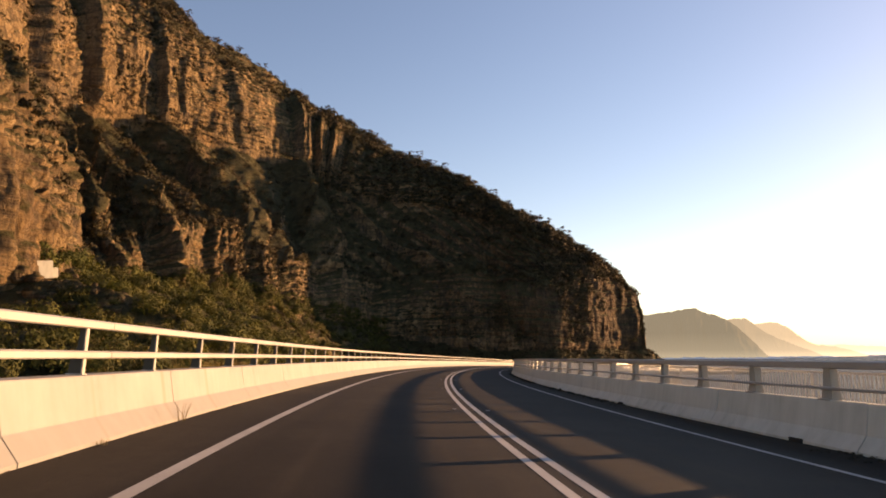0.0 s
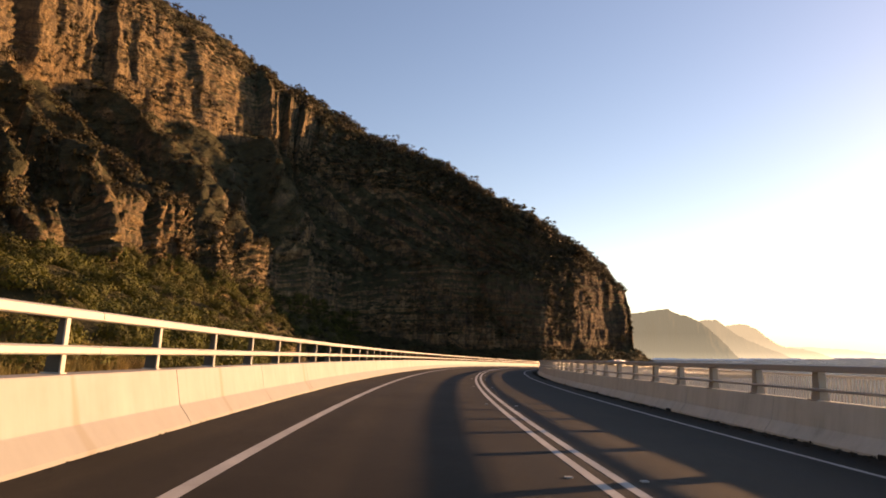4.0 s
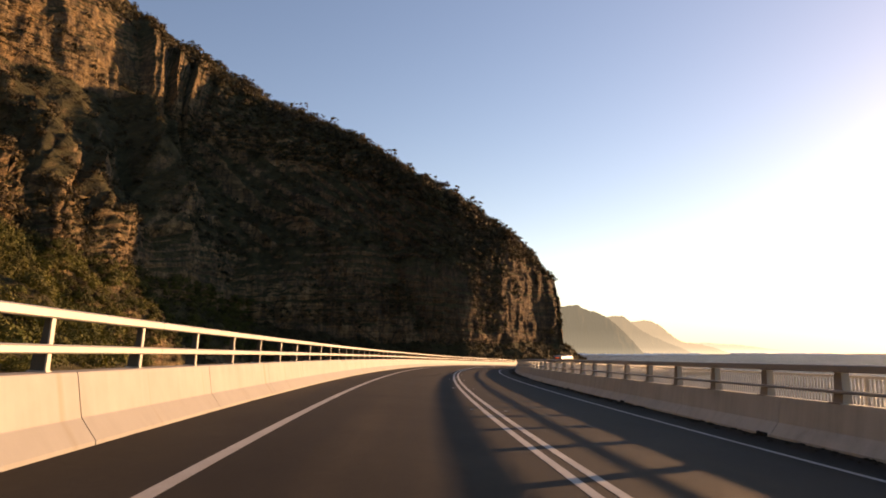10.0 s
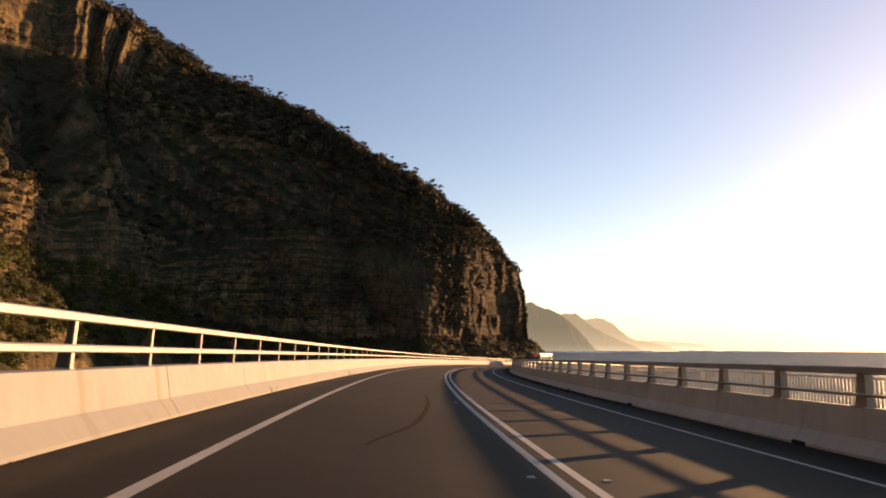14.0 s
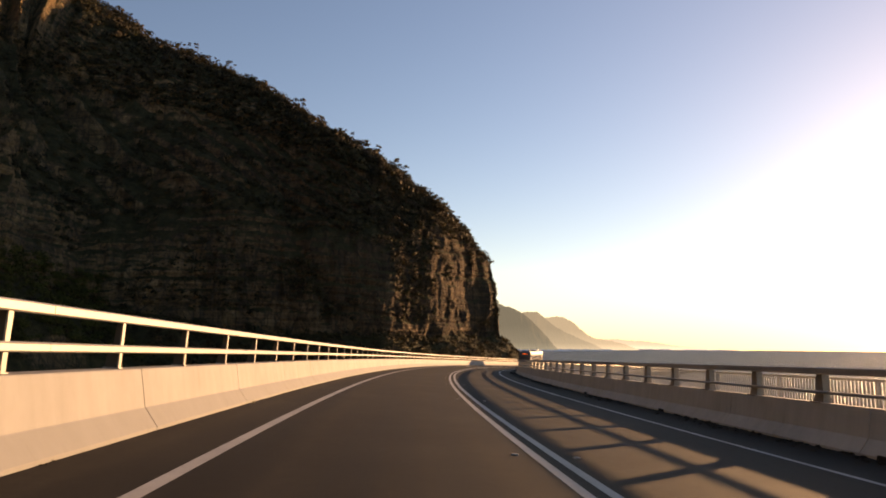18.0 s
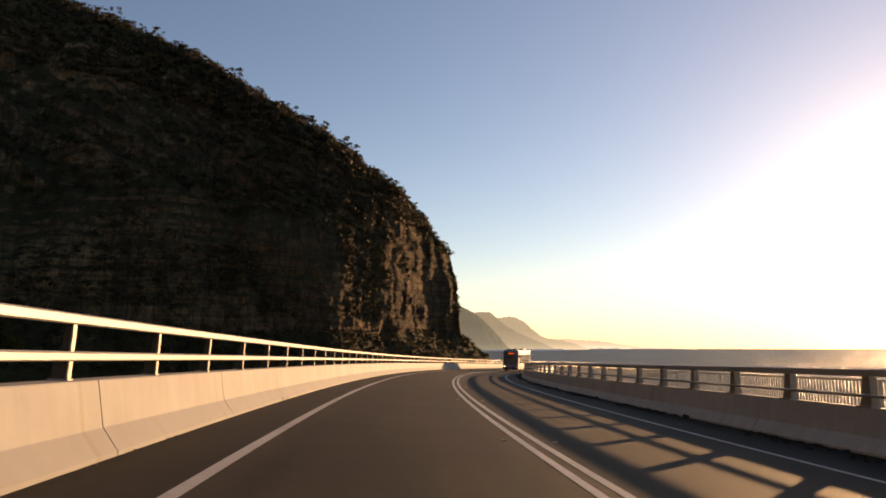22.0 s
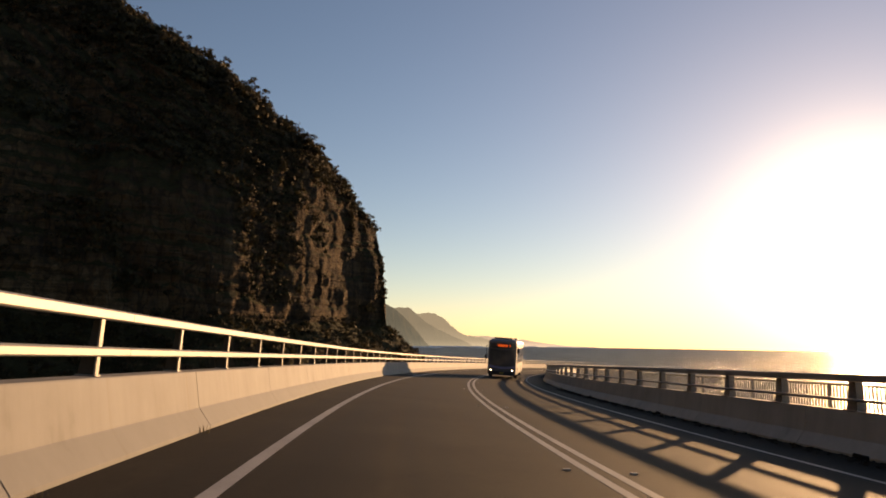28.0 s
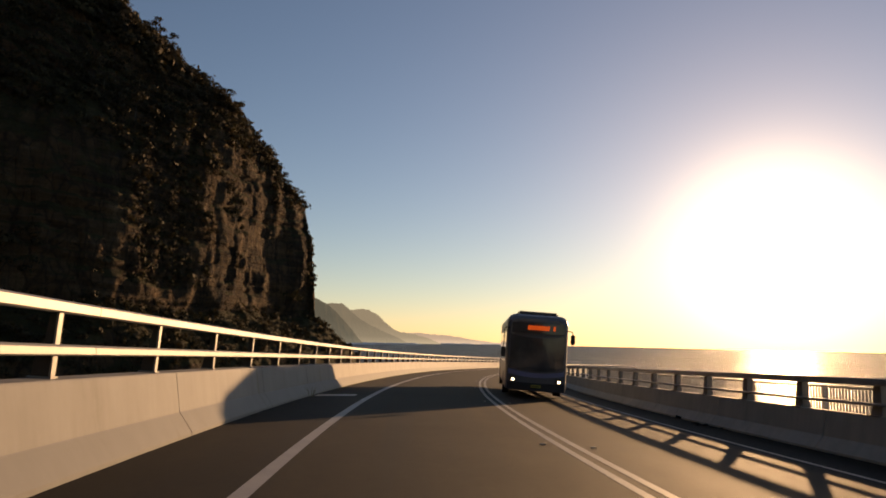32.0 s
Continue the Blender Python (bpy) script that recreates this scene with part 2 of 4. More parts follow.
# sandstone turns dark grey-brown towards the headland, the tint also dimming its sunlit face
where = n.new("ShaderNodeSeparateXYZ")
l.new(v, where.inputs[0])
headland_dim = maths(n, l, "MULTIPLY", maths(n, l, "ADD", maths(n, l, "ADD", where.outputs["X"], -10.0), maths(n, l, "MULTIPLY", blot, 60.0)), 0.012, True)
rust = mix(n, l, maths(n, l, "MULTIPLY", headland_dim, 0.92), rust, mix(n, l, 1.0, rust, (0.50, 0.46, 0.48), "MULTIPLY"))
flat = maths(n, l, "ADD", sep.outputs["Z"], maths(n, l, "MULTIPLY", maths(n, l, "SUBTRACT", fine, 0.5), 0.9))
cover = ramp(n, l, flat, (0.30, (0, 0, 0)), (0.52, (1, 1, 1)))
scrub = ramp(n, l, noise_node(n, l, 0.25, 6, 0.65, v), (0.3, (0.030, 0.028, 0.013)), (0.55, (0.058, 0.052, 0.023)), (0.75, (0.100, 0.074, 0.039)))
l.new(mix(n, l, cover, rust, scrub), p.inputs["Base Color"])
p.inputs["Roughness"].default_value = 0.92
p.inputs["Specular IOR Level"].default_value = 0.15
high = maths(n, l, "ADD", maths(n, l, "MULTIPLY", cols, 0.7), maths(n, l, "ADD", maths(n, l, "MULTIPLY", thin, 0.95), maths(n, l, "ADD", maths(n, l, "MULTIPLY", fine, 0.45), maths(n, l, "MULTIPLY", crack, 0.25))))
bump(n, l, p, high, 1.0, 1.5)


def leaf_material(name, dark, mid, light):
    m, n, l, p = material(name)
    g = n.new("ShaderNodeNewGeometry")
    c = ramp(n, l, g.outputs["Random Per Island"], (0.0, dark), (0.6, mid), (1.0, light))
    big = noise_node(n, l, 0.06, 4, 0.6, position(n, l))
    clump = noise_node(n, l, 0.22, 3, 0.5, position(n, l))
    c = mix(n, l, 1.0, c, ramp(n, l, clump, (0.36, (0.55, 0.55, 0.55)), (0.64, (1.25, 1.25, 1.2))), "MULTIPLY")
    tint = ramp(n, l, big, (0.35, (0.8, 0.88, 0.7)), (0.65, (1.2, 1.0, 0.9)))
    l.new(mix(n, l, 1.0, c, tint, "MULTIPLY"), p.inputs["Base Color"])
    p.inputs["Roughness"].default_value = 0.75
    p.inputs["Specular IOR Level"].default_value = 0.2
    tr = n.new("ShaderNodeBsdfTranslucent")
    l.new(mix(n, l, 1.0, c, (1.2, 1.15, 0.75), "MULTIPLY"), tr.inputs["Color"])
    mx = n.new("ShaderNodeMixShader")
    mx.inputs[0].default_value = 0.16
    l.new(p.outputs[0], mx.inputs[1])
    l.new(tr.outputs[0], mx.inputs[2])
    l.new(mx.outputs[0], n["Material Output"].inputs["Surface"])
    return m


M_SCRUB = leaf_material("scrub_leaves", (0.036, 0.029, 0.018), (0.057, 0.047, 0.028), (0.082, 0.066, 0.038))
M_BUSH = leaf_material("coastal_bush_leaves", (0.050, 0.055, 0.016), (0.068, 0.073, 0.021), (0.098, 0.098, 0.029))
M_BARK = plain("bark", (0.06, 0.05, 0.04), (0.13, 0.11, 0.09), 0.9, 3)
M_TUSSOCK = leaf_material("tussock_blades", (0.12, 0.095, 0.040), (0.20, 0.155, 0.075), (0.27, 0.21, 0.11))
M_GRASS = plain("dry_weed", (0.10, 0.08, 0.04), (0.18, 0.14, 0.07), 0.9, 9)

# sea with wind ripples
M_SEA, n, l, p = material("sea_water")
v = position(n, l)
swell = noise_node(n, l, 0.02, 9, 0.72, position(n, l, 0.8, 0.3, 1.0))
chop = noise_node(n, l, 0.6, 6, 0.65, v)
l.new(ramp(n, l, swell, (0.35, (0.085, 0.112, 0.125)), (0.65, (0.140, 0.172, 0.188))), p.inputs["Base Color"])
p.inputs["Roughness"].default_value = 0.38
p.inputs["Specular IOR Level"].default_value = 0.02
p.inputs["IOR"].default_value = 1.33
bump(n, l, p, maths(n, l, "ADD", maths(n, l, "MULTIPLY", swell, 2.0), chop), 0.8, 4.0)
M_FOAM = plain("surf_foam", (0.7, 0.7, 0.7), (0.85, 0.85, 0.85), 0.9, 0.5)


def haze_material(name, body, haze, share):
    """Far land whose surface glows by itself, standing in for kilometres of sunlit salt haze."""
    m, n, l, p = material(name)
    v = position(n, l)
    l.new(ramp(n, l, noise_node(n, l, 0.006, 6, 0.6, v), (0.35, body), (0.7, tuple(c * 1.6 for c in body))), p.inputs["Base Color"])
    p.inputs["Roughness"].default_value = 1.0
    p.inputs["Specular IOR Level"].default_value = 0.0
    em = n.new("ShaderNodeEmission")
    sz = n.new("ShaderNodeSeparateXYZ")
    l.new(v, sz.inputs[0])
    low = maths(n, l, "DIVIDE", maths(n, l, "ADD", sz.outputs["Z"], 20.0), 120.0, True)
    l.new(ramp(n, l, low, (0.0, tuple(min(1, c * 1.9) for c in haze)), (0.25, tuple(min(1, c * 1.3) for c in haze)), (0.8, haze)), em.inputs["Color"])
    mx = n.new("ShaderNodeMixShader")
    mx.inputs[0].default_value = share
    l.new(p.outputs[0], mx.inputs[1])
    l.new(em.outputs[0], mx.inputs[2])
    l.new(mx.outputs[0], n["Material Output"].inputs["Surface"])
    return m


# farther land gets a larger share of the glow that stands for haze
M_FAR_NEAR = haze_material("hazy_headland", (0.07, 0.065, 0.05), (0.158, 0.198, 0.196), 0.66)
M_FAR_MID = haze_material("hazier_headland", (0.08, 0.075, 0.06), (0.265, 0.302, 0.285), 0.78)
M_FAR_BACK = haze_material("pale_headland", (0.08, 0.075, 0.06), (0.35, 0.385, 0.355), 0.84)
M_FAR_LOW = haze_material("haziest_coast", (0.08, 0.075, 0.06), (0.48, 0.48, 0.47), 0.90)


# ---- helpers for meshes ----
def mesh_of(name, verts, faces, mat, smooth=False):
    me = bpy.data.meshes.new(name)
    if isinstance(verts, np.ndarray) and isinstance(faces, np.ndarray):
        nv, nf, k = len(verts), len(faces), faces.shape[1]
        me.vertices.add(nv)
        me.vertices.foreach_set("co", np.ascontiguousarray(verts, dtype=np.float32).ravel())
        me.loops.add(nf * k)
        me.loops.foreach_set("vertex_index", np.ascontiguousarray(faces, dtype=np.int32).ravel())
        me.polygons.add(nf)
        me.polygons.foreach_set("loop_start", np.arange(0, nf * k, k, dtype=np.int32))
        me.update(calc_edges=True)
        me.validate()
    else:
        me.from_pydata([tuple(map(float, q)) for q in verts], [], [tuple(f) for f in faces])
    if smooth:
        me.polygons.foreach_set("use_smooth", np.ones(len(me.polygons), dtype=bool))
    me.materials.append(mat)
    return me


def thing(name, label, category, at=None, group="", kind=""):
    ob = new(name)
    if at is not None:
        ob.matrix_world = at
    return tagged(ob, label, category, group, kind)


def piece(name, me, parent, label="", m=None):
    ob = new(name, me)
    ob.parent = parent
    if m is not None:
        ob.matrix_basis = m
    if label:
        ob["label"] = label
    return ob


def part(name, bm, mat, parent, label="", smooth=False):
    me = bpy.data.meshes.new(name)
    bm.to_mesh(me)
    bm.free()
    me.materials.append(mat)
    if smooth:
        me.polygons.foreach_set("use_smooth", np.ones(len(me.polygons), dtype=bool))
    return piece(name, me, parent, label)


def box(bm, x0, y0, z0, x1, y1, z1, bevel=0.0):
    made = bmesh.ops.create_cube(bm, size=1.0)["verts"]
    for q in made:
        q.co = (x0 + (q.co.x + 0.5) * (x1 - x0), y0 + (q.co.y + 0.5) * (y1 - y0), z0 + (q.co.z + 0.5) * (z1 - z0))
    if bevel:
        edges = list({e for q in made for e in q.link_edges})
        bmesh.ops.bevel(bm, geom=edges, offset=bevel, segments=2, affect="EDGES")
    return bm


def rod(bm, a, b, r0, r1=None, seg=8):
    a, b = Vector(a), Vector(b)
    made = bmesh.ops.create_cone(bm, cap_ends=True, segments=seg, radius1=r0, radius2=r0 if r1 is None else r1, depth=(b - a).length)["verts"]
    m = Matrix.Translation((a + b) / 2) @ (b - a).to_track_quat("Z", "Y").to_matrix().to_4x4()
    bmesh.ops.transform(bm, matrix=m, verts=made)
    return bm


# ---- line of the road ----
SS = np.linspace(-40.0, 520.0, 5601)
U = np.clip(SS, None, 275.0) / 200.0
TH = -0.1 + 0.6028 * U - 0.4146 * U ** 2 + 0.2137 * U ** 3
TH = TH + np.clip(SS - 275.0, 0, None) * 0.0033
DX, DY = np.cumsum(np.sin(TH)) * 0.1, np.cumsum(np.cos(TH)) * 0.1
DX += 0.2011 - np.interp(0, SS, DX)
DY += 0.0164 - np.interp(0, SS, DY)
SC = np.clip(SS, 0, 290)
DZ = 6.95e-9 * SC ** 3 - 4.68e-5 * SC ** 2 - 1.349e-3 * SC - 0.0057 - 0.03
DZ = DZ - np.clip(SS - 290, 0, None) * 0.0265
OFF = 1.9 + 1.0e-5 * np.clip(SS, 0, 310) ** 2
CROSS = 0.0525
# the landward shoulder narrows in places: metres by which the barrier stands closer to the lane
SHOULDER = np.interp(SS, (0, 15, 40, 60, 130, 150, 162, 215, 255, 268, 280), (0.27, 0.22, 0.19, 0.13, 0.13, 0.27, 0.41, 0.43, 0.40, 0.30, 0.14))
SHOULDER = np.convolve(np.pad(SHOULDER, 60, "edge"), np.ones(121) / 121, "valid")
# the seaward barrier swings out along the bend
SEAWARD = np.interp(SS, (0, 12, 32, 62, 76, 97, 113, 130, 157, 170, 218, 226, 262, 300), (0.28, 0.24, 0.0, -0.05, -0.14, 0.02, 0.17, 0.27, 0.44, 0.60, 0.66, 0.57, 0.24, 0.22))
SEAWARD = np.convolve(np.pad(SEAWARD, 80, "edge"), np.ones(161) / 161, "valid")


def road_at(s, v, h=0.0):
    """Points at s metres along the road, v to the right of the double line, h above its surface."""
    s, v, h = np.broadcast_arrays(np.asarray(s, float), np.asarray(v, float), np.asarray(h, float))
    th = np.interp(s, SS, TH)
    u = v + np.interp(s, SS, OFF) + np.interp(s, SS, SHOULDER) * np.clip((-4.5 - v) / 1.1, 0, 1) + np.interp(s, SS, SEAWARD) * np.clip((v - 4.3) / 1.0, 0, 1)
    return np.stack([np.interp(s, SS, DX) + u * np.cos(th), np.interp(s, SS, DY) - u * np.sin(th), np.interp(s, SS, DZ) - CROSS * u + h], -1)


def road_pose(s, v, h=0.0, turn=0.0):
    """A pose that stands on the road, y along it."""
    a = road_at(s, v, h)
    return pose(*a, 0, 0, -math.degrees(float(np.interp(s, SS, TH))) + turn)


def sweep(profile, s0, s1, step, closed=False, caps=True):
    """Vertices and faces of a profile of (v, h) drawn along the road."""
    k = max(2, int(round((s1 - s0) / step)) + 1)
    s = np.linspace(s0, s1, k)
    pv, ph = np.array([q[0] for q in profile]), np.array([q[1] for q in profile])
    m = len(profile)
    pts = road_at(s[:, None], pv[None], ph[None]).reshape(-1, 3)
    faces = []
    for i in range(k - 1):
        for j in range(m if closed else m - 1):
            j2 = (j + 1) % m
            faces.append((i * m + j, i * m + j2, (i + 1) * m + j2, (i + 1) * m + j))
    if closed and caps:
        faces.append(tuple(range(m))[::-1])
        faces.append(tuple((k - 1) * m + j for j in range(m)))
    return pts, faces


def swept(name, mat, profile, s0, s1, step=2.0, closed=False, smooth=False):
    pts, faces = sweep(profile, s0, s1, step, closed)
    return mesh_of(name, pts, faces, mat, smooth)


def lay_uv(me, s0, s1, profile, step):
    """Keep (v, s) of a swept sheet as a UV map, so that wear can run along the road."""
    k, m = max(2, int(round((s1 - s0) / step)) + 1), len(profile)
    s = np.linspace(s0, s1, k)
    uv = np.stack([np.tile([q[0] for q in profile], k), np.repeat(s, m)], 1)
    idx = np.zeros(len(me.loops), dtype=np.int32)
    me.loops.foreach_get("vertex_index", idx)
    me.uv_layers.new(name="along").data.foreach_set("uv", uv[idx].astype(np.float32).ravel())


S0, S1 = -20.0, 440.0
V_LEFT, V_RIGHT, V_OUT = -5.7, 5.4, 9.2

# ---- setting: bridge deck, sea, cliffs ----
DECK = [(V_LEFT - 0.6, -0.02), (V_LEFT, 0.0), (-2.0, 0.0), (2.0, 0.0), (V_RIGHT, 0.0), (V_RIGHT + 0.5, -0.02)]
deck_me = swept("road", M_ASPHALT, DECK, S0, S1, 2.0)
lay_uv(deck_me, S0, S1, DECK, 2.0)
deck = tagged(new("road", deck_me), "dark worn asphalt carriageway of a curving coastal bridge", "road", kind="structure")
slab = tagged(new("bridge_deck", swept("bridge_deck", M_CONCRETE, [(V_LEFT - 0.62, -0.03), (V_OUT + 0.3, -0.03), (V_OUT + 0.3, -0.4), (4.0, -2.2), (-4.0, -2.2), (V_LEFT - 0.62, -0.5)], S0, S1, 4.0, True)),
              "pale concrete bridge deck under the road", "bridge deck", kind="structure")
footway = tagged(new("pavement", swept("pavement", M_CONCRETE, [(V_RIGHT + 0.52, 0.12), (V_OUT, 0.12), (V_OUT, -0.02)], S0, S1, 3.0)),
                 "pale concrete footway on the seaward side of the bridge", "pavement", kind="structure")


def line_strip(name, v0, v1, s0=S0, s1=S1, mat=None, h=0.004, label="worn white painted road line"):
    return tagged(new(name, swept(name, mat or M_PAINT, [(v0, h), (v1, h)], s0, s1, 1.5)), label, "road marking", kind="structure")


line_strip("edge_line", -4.13, -3.97)
line_strip("edge_line", 3.99, 4.11)
line_strip("centre_line", -0.21, -0.08)
line_strip("centre_line", 0.08, 0.21)


# ---- noise on arrays ----
def lattice(ix, iy, iz, seed):
    h = (ix * 374761393 + iy * 668265263 + iz * 1274126177 + seed * 362437) & 0x7FFFFFFF
    h = ((h ^ (h >> 13)) * 1274126177) & 0x7FFFFFFF
    return ((h ^ (h >> 16)) & 0xFFFF) / 65535.0


def value_noise(x, y, z, seed=0):
    xi, yi, zi = np.floor(x).astype(np.int64), np.floor(y).astype(np.int64), np.floor(z).astype(np.int64)
    fx, fy, fz = x - xi, y - yi, z - zi
    fx, fy, fz = (f * f * (3 - 2 * f) for f in (fx, fy, fz))
    out = 0
    for a in (0, 1):
        for b in (0, 1):
            for c in (0, 1):
                w = (fx if a else 1 - fx) * (fy if b else 1 - fy) * (fz if c else 1 - fz)
                out = out + w * lattice(xi + a, yi + b, zi + c, seed)
    return out * 2 - 1


def fbm(x, y, z, octaves=4, seed=0, gain=0.5):
    out, amp = 0, 1.0
    for o in range(octaves):
        out = out + amp * value_noise(x * 2 ** o, y * 2 ** o, z * 2 ** o, seed + o)
        amp *= gain
    return out


# ---- cliffs: plan curves of the foot, the lower cliff, the bench and the ridge ----
FOOT = [(-27, 20, -8), (-27, 76, -1), (-25, 120, -3), (-28, 166, -3), (-33, 213, -4), (-50, 240, -13), (-42, 262, -14), (-18, 318, -14), (22, 322, -14), (56, 328, -14), (84, 346, -14), (112, 368, -14), (132, 396, -13), (134, 412, -13), (128, 470, -13)]
BASE = [(-62, 10, 5), (-64, 70, 6), (-66, 122, 14), (-80, 154, 18), (-80, 181, 20), (-71, 220, 20), (-60, 250, 19), (-40, 337, 13), (10, 340, 4), (48, 338, 3), (76, 358.5, 3), (96, 380, 4), (110, 390.5, 3), (111, 398, 3), (97, 470, 3)]
BROW = [(-76, 10, 66), (-80, 66, 62), (-84, 132, 56), (-92, 166, 31), (-88, 190, 37), (-75, 234, 44), (-64, 262, 41), (-42, 355, 44), (10, 354, 45), (49, 349, 42), (78, 368, 42), (97, 387, 39.5), (109, 398, 38), (109, 408, 37), (91, 470, 32)]
BENCH = [(-110, 0, 84), (-115, 60, 82), (-112, 140, 72), (-135, 225, 86), (-140, 283, 101), (-118, 327, 105), (-82, 387, 107), (-56, 402, 93), (0, 398, 84), (43, 368, 63.5), (76, 377, 50.5), (97, 392, 42.5), (106, 406, 40), (104, 417, 39), (86, 475, 38)]
RIDGE = [(-205, 0, 186), (-205, 50, 186), (-205, 180, 192), (-195, 270, 200), (-165, 322, 190), (-139, 361, 186), (-96, 441, 173), (-54, 466, 156), (-8, 440, 121), (38, 394, 86), (73, 385, 61.5), (96, 397, 45), (99, 416, 43), (95, 427, 42), (74, 478, 46)]
BACK = [(-330, 0, 200), (-330, 60, 205), (-330, 220, 210), (-320, 380, 225), (-290, 480, 225), (-230, 560, 225), (-130, 590, 190), (-60, 560, 150), (0, 520, 110), (36, 450, 70), (60, 420, 40), (80, 414, 28), (79, 428, 28), (77, 436, 28), (60, 490, 36)]
SCALE = 1.22
LEVELS = [np.array(c, float) * SCALE for c in (FOOT, BASE, BROW, BENCH, RIDGE, BACK)]
ROWS_PER = (46, 74, 70, 96, 26)


def spline(points, a):
    i = np.clip(np.floor(a).astype(int), 0, len(points) - 2)
    t = (a - i)[:, None]
    p0, p1, p2, p3 = points[np.clip(i - 1, 0, None)], points[i], points[i + 1], points[np.clip(i + 2, None, len(points) - 1)]
    return 0.5 * (2 * p1 + (p2 - p0) * t + (2 * p0 - 5 * p1 + 4 * p2 - p3) * t ** 2 + (3 * p1 - p0 - 3 * p2 + p3) * t ** 3)


def cliff_grid(count=1180):
    dense = np.linspace(0, len(FOOT) - 1, 3000)
    mid = (spline(LEVELS[2], dense) + spline(LEVELS[3], dense)) / 2
    run = np.r_[0, np.cumsum(np.linalg.norm(np.diff(mid, axis=0), axis=1))]
    a = np.interp(np.linspace(0, run[-1], count), run, dense)
    arc = np.linspace(0, run[-1], count)
    curves = [spline(c, a) for c in LEVELS]
    # uneven brow and ridge
    curves[2][:, 2] += 4.5 * fbm(arc / 26, arc * 0, arc * 0, 4, 3)
    curves[4][:, 2] += 3.0 * fbm(arc / 30, arc * 0, arc * 0, 5, 5)
    shore = curves[0].copy()
    shore[:, 2] = -24.0
    rows, band = [shore + np.array([2.0, -2.0, 0])], [-0.05]
    for b, k in enumerate(ROWS_PER):
        for q in np.linspace(0, 1, k, endpoint=b == len(ROWS_PER) - 1):
            if b in (1, 3):       # cliffs rise steeply and ease at the brow
                w, z = q, q
                xy = curves[b] + (curves[b + 1] - curves[b]) * (0.25 * w + 0.75 * w ** 2.5)
                row = xy.copy()
                row[:, 2] = curves[b][:, 2] + (curves[b + 1][:, 2] - curves[b][:, 2]) * z
            else:
                row = curves[b] + (curves[b + 1] - curves[b]) * q
                sag = {0: 0.10, 2: -0.06, 4: 0.02}[b]
                row[:, 2] += sag * 4 * q * (1 - q) * np.abs(curves[b + 1][:, 2] - curves[b][:, 2])
            rows.append(row)
            band.append(b + q)
    return np.array(rows), np.array(band), arc, a


GRID, BAND, ARC, STATION = cliff_grid()
du, dv = np.gradient(GRID, axis=1), np.gradient(GRID, axis=0)
NORM = np.cross(du, dv)
NORM /= np.linalg.norm(NORM, axis=2, keepdims=True) + 1e-9
if NORM[60, 400] @ np.array([0.3, -1.0, 0.2]) < 0:
    NORM = -NORM
X, Y, Z = GRID[..., 0], GRID[..., 1], GRID[..., 2]
A2 = np.broadcast_to(ARC[None], X.shape)
bv = np.broadcast_to(BAND[:, None], X.shape)


def hump(x, a, b, soft):
    return np.clip((x - a) / soft, 0, 1) * np.clip((b - x) / soft, 0, 1)


ROCKY = np.maximum(hump(bv, 1.0, 2.1, 0.12), np.clip((bv - 3.0) / 0.12, 0, 1) * np.clip((4.0 - bv) / 0.45, 0, 1))
SLOPE = 1 - ROCKY
def teeth(q, soft, seed):
    """Buttresses: an abrupt step out, then an easy slant back; no two alike."""
    i = np.floor(q)
    f = q - i
    size = 0.45 + 0.9 * lattice(i.astype(np.int64), np.zeros_like(i, dtype=np.int64), np.zeros_like(i, dtype=np.int64), seed)
    f = np.where(f < soft, f / soft, (1 - f) / (1 - soft))
    return size * f - 0.42


LEE = np.clip(7.6 - STATION, 0.08, 1.0)[None]
but = teeth(A2 / 38 + 0.8 * fbm(A2 / 80, Z / 400, X * 0, 2, 11), 0.07, 13) + 0.12 * teeth(A2 / 17 + 0.9 * fbm(A2 / 30, Z / 300, X * 0, 2, 15), 0.12, 19)
NEAR = np.clip((STATION - 1.8) / 1.0, 0.35, 1.0)[None]
spur = A2 + 65.0 * np.clip(bv - 1.9, 0, None)
phase = spur / 38 + 0.5 * fbm(A2 / 60, X * 0, X * 0, 3, 41)
low_but = 9.0 * teeth(phase, 0.22, 43) + 1.6 * teeth(A2 / 15 + 0.7 * fbm(A2 / 30, X * 0, X * 0, 2, 16), 0.15, 29)
ribs = LEE * NEAR * np.where(bv < 2.4, low_but, 9.0 * but) + (0.45 + 1.05 * LEE) * fbm(A2 / 12, Z / 26, X * 0, 4, 17) + (0.35 + 0.35 * LEE) * fbm(A2 / 3.6, Z / 22, X * 0, 3, 18)
zz = Z + 3.0 * fbm(A2 / 110, Z / 200, X * 0, 2, 23)


def blocks(bed, wide, seed):
    """Jointed blocks: each stands a little proud of its neighbours."""
    row = np.floor(zz / bed + 0.6 * value_noise(A2 / 45, zz * 0, zz * 0, seed)).astype(np.int64)
    shift = lattice(row, row * 0, row * 0, seed) * wide
    col = np.floor((A2 + shift + 0.5 * value_noise(A2 / 6, zz / 30, zz * 0, seed + 1)) / (wide * (0.7 + 0.6 * lattice(row, row * 0 + 1, row * 0, seed)))).astype(np.int64)
    return lattice(row, col, row * 0, seed + 2) - 0.5


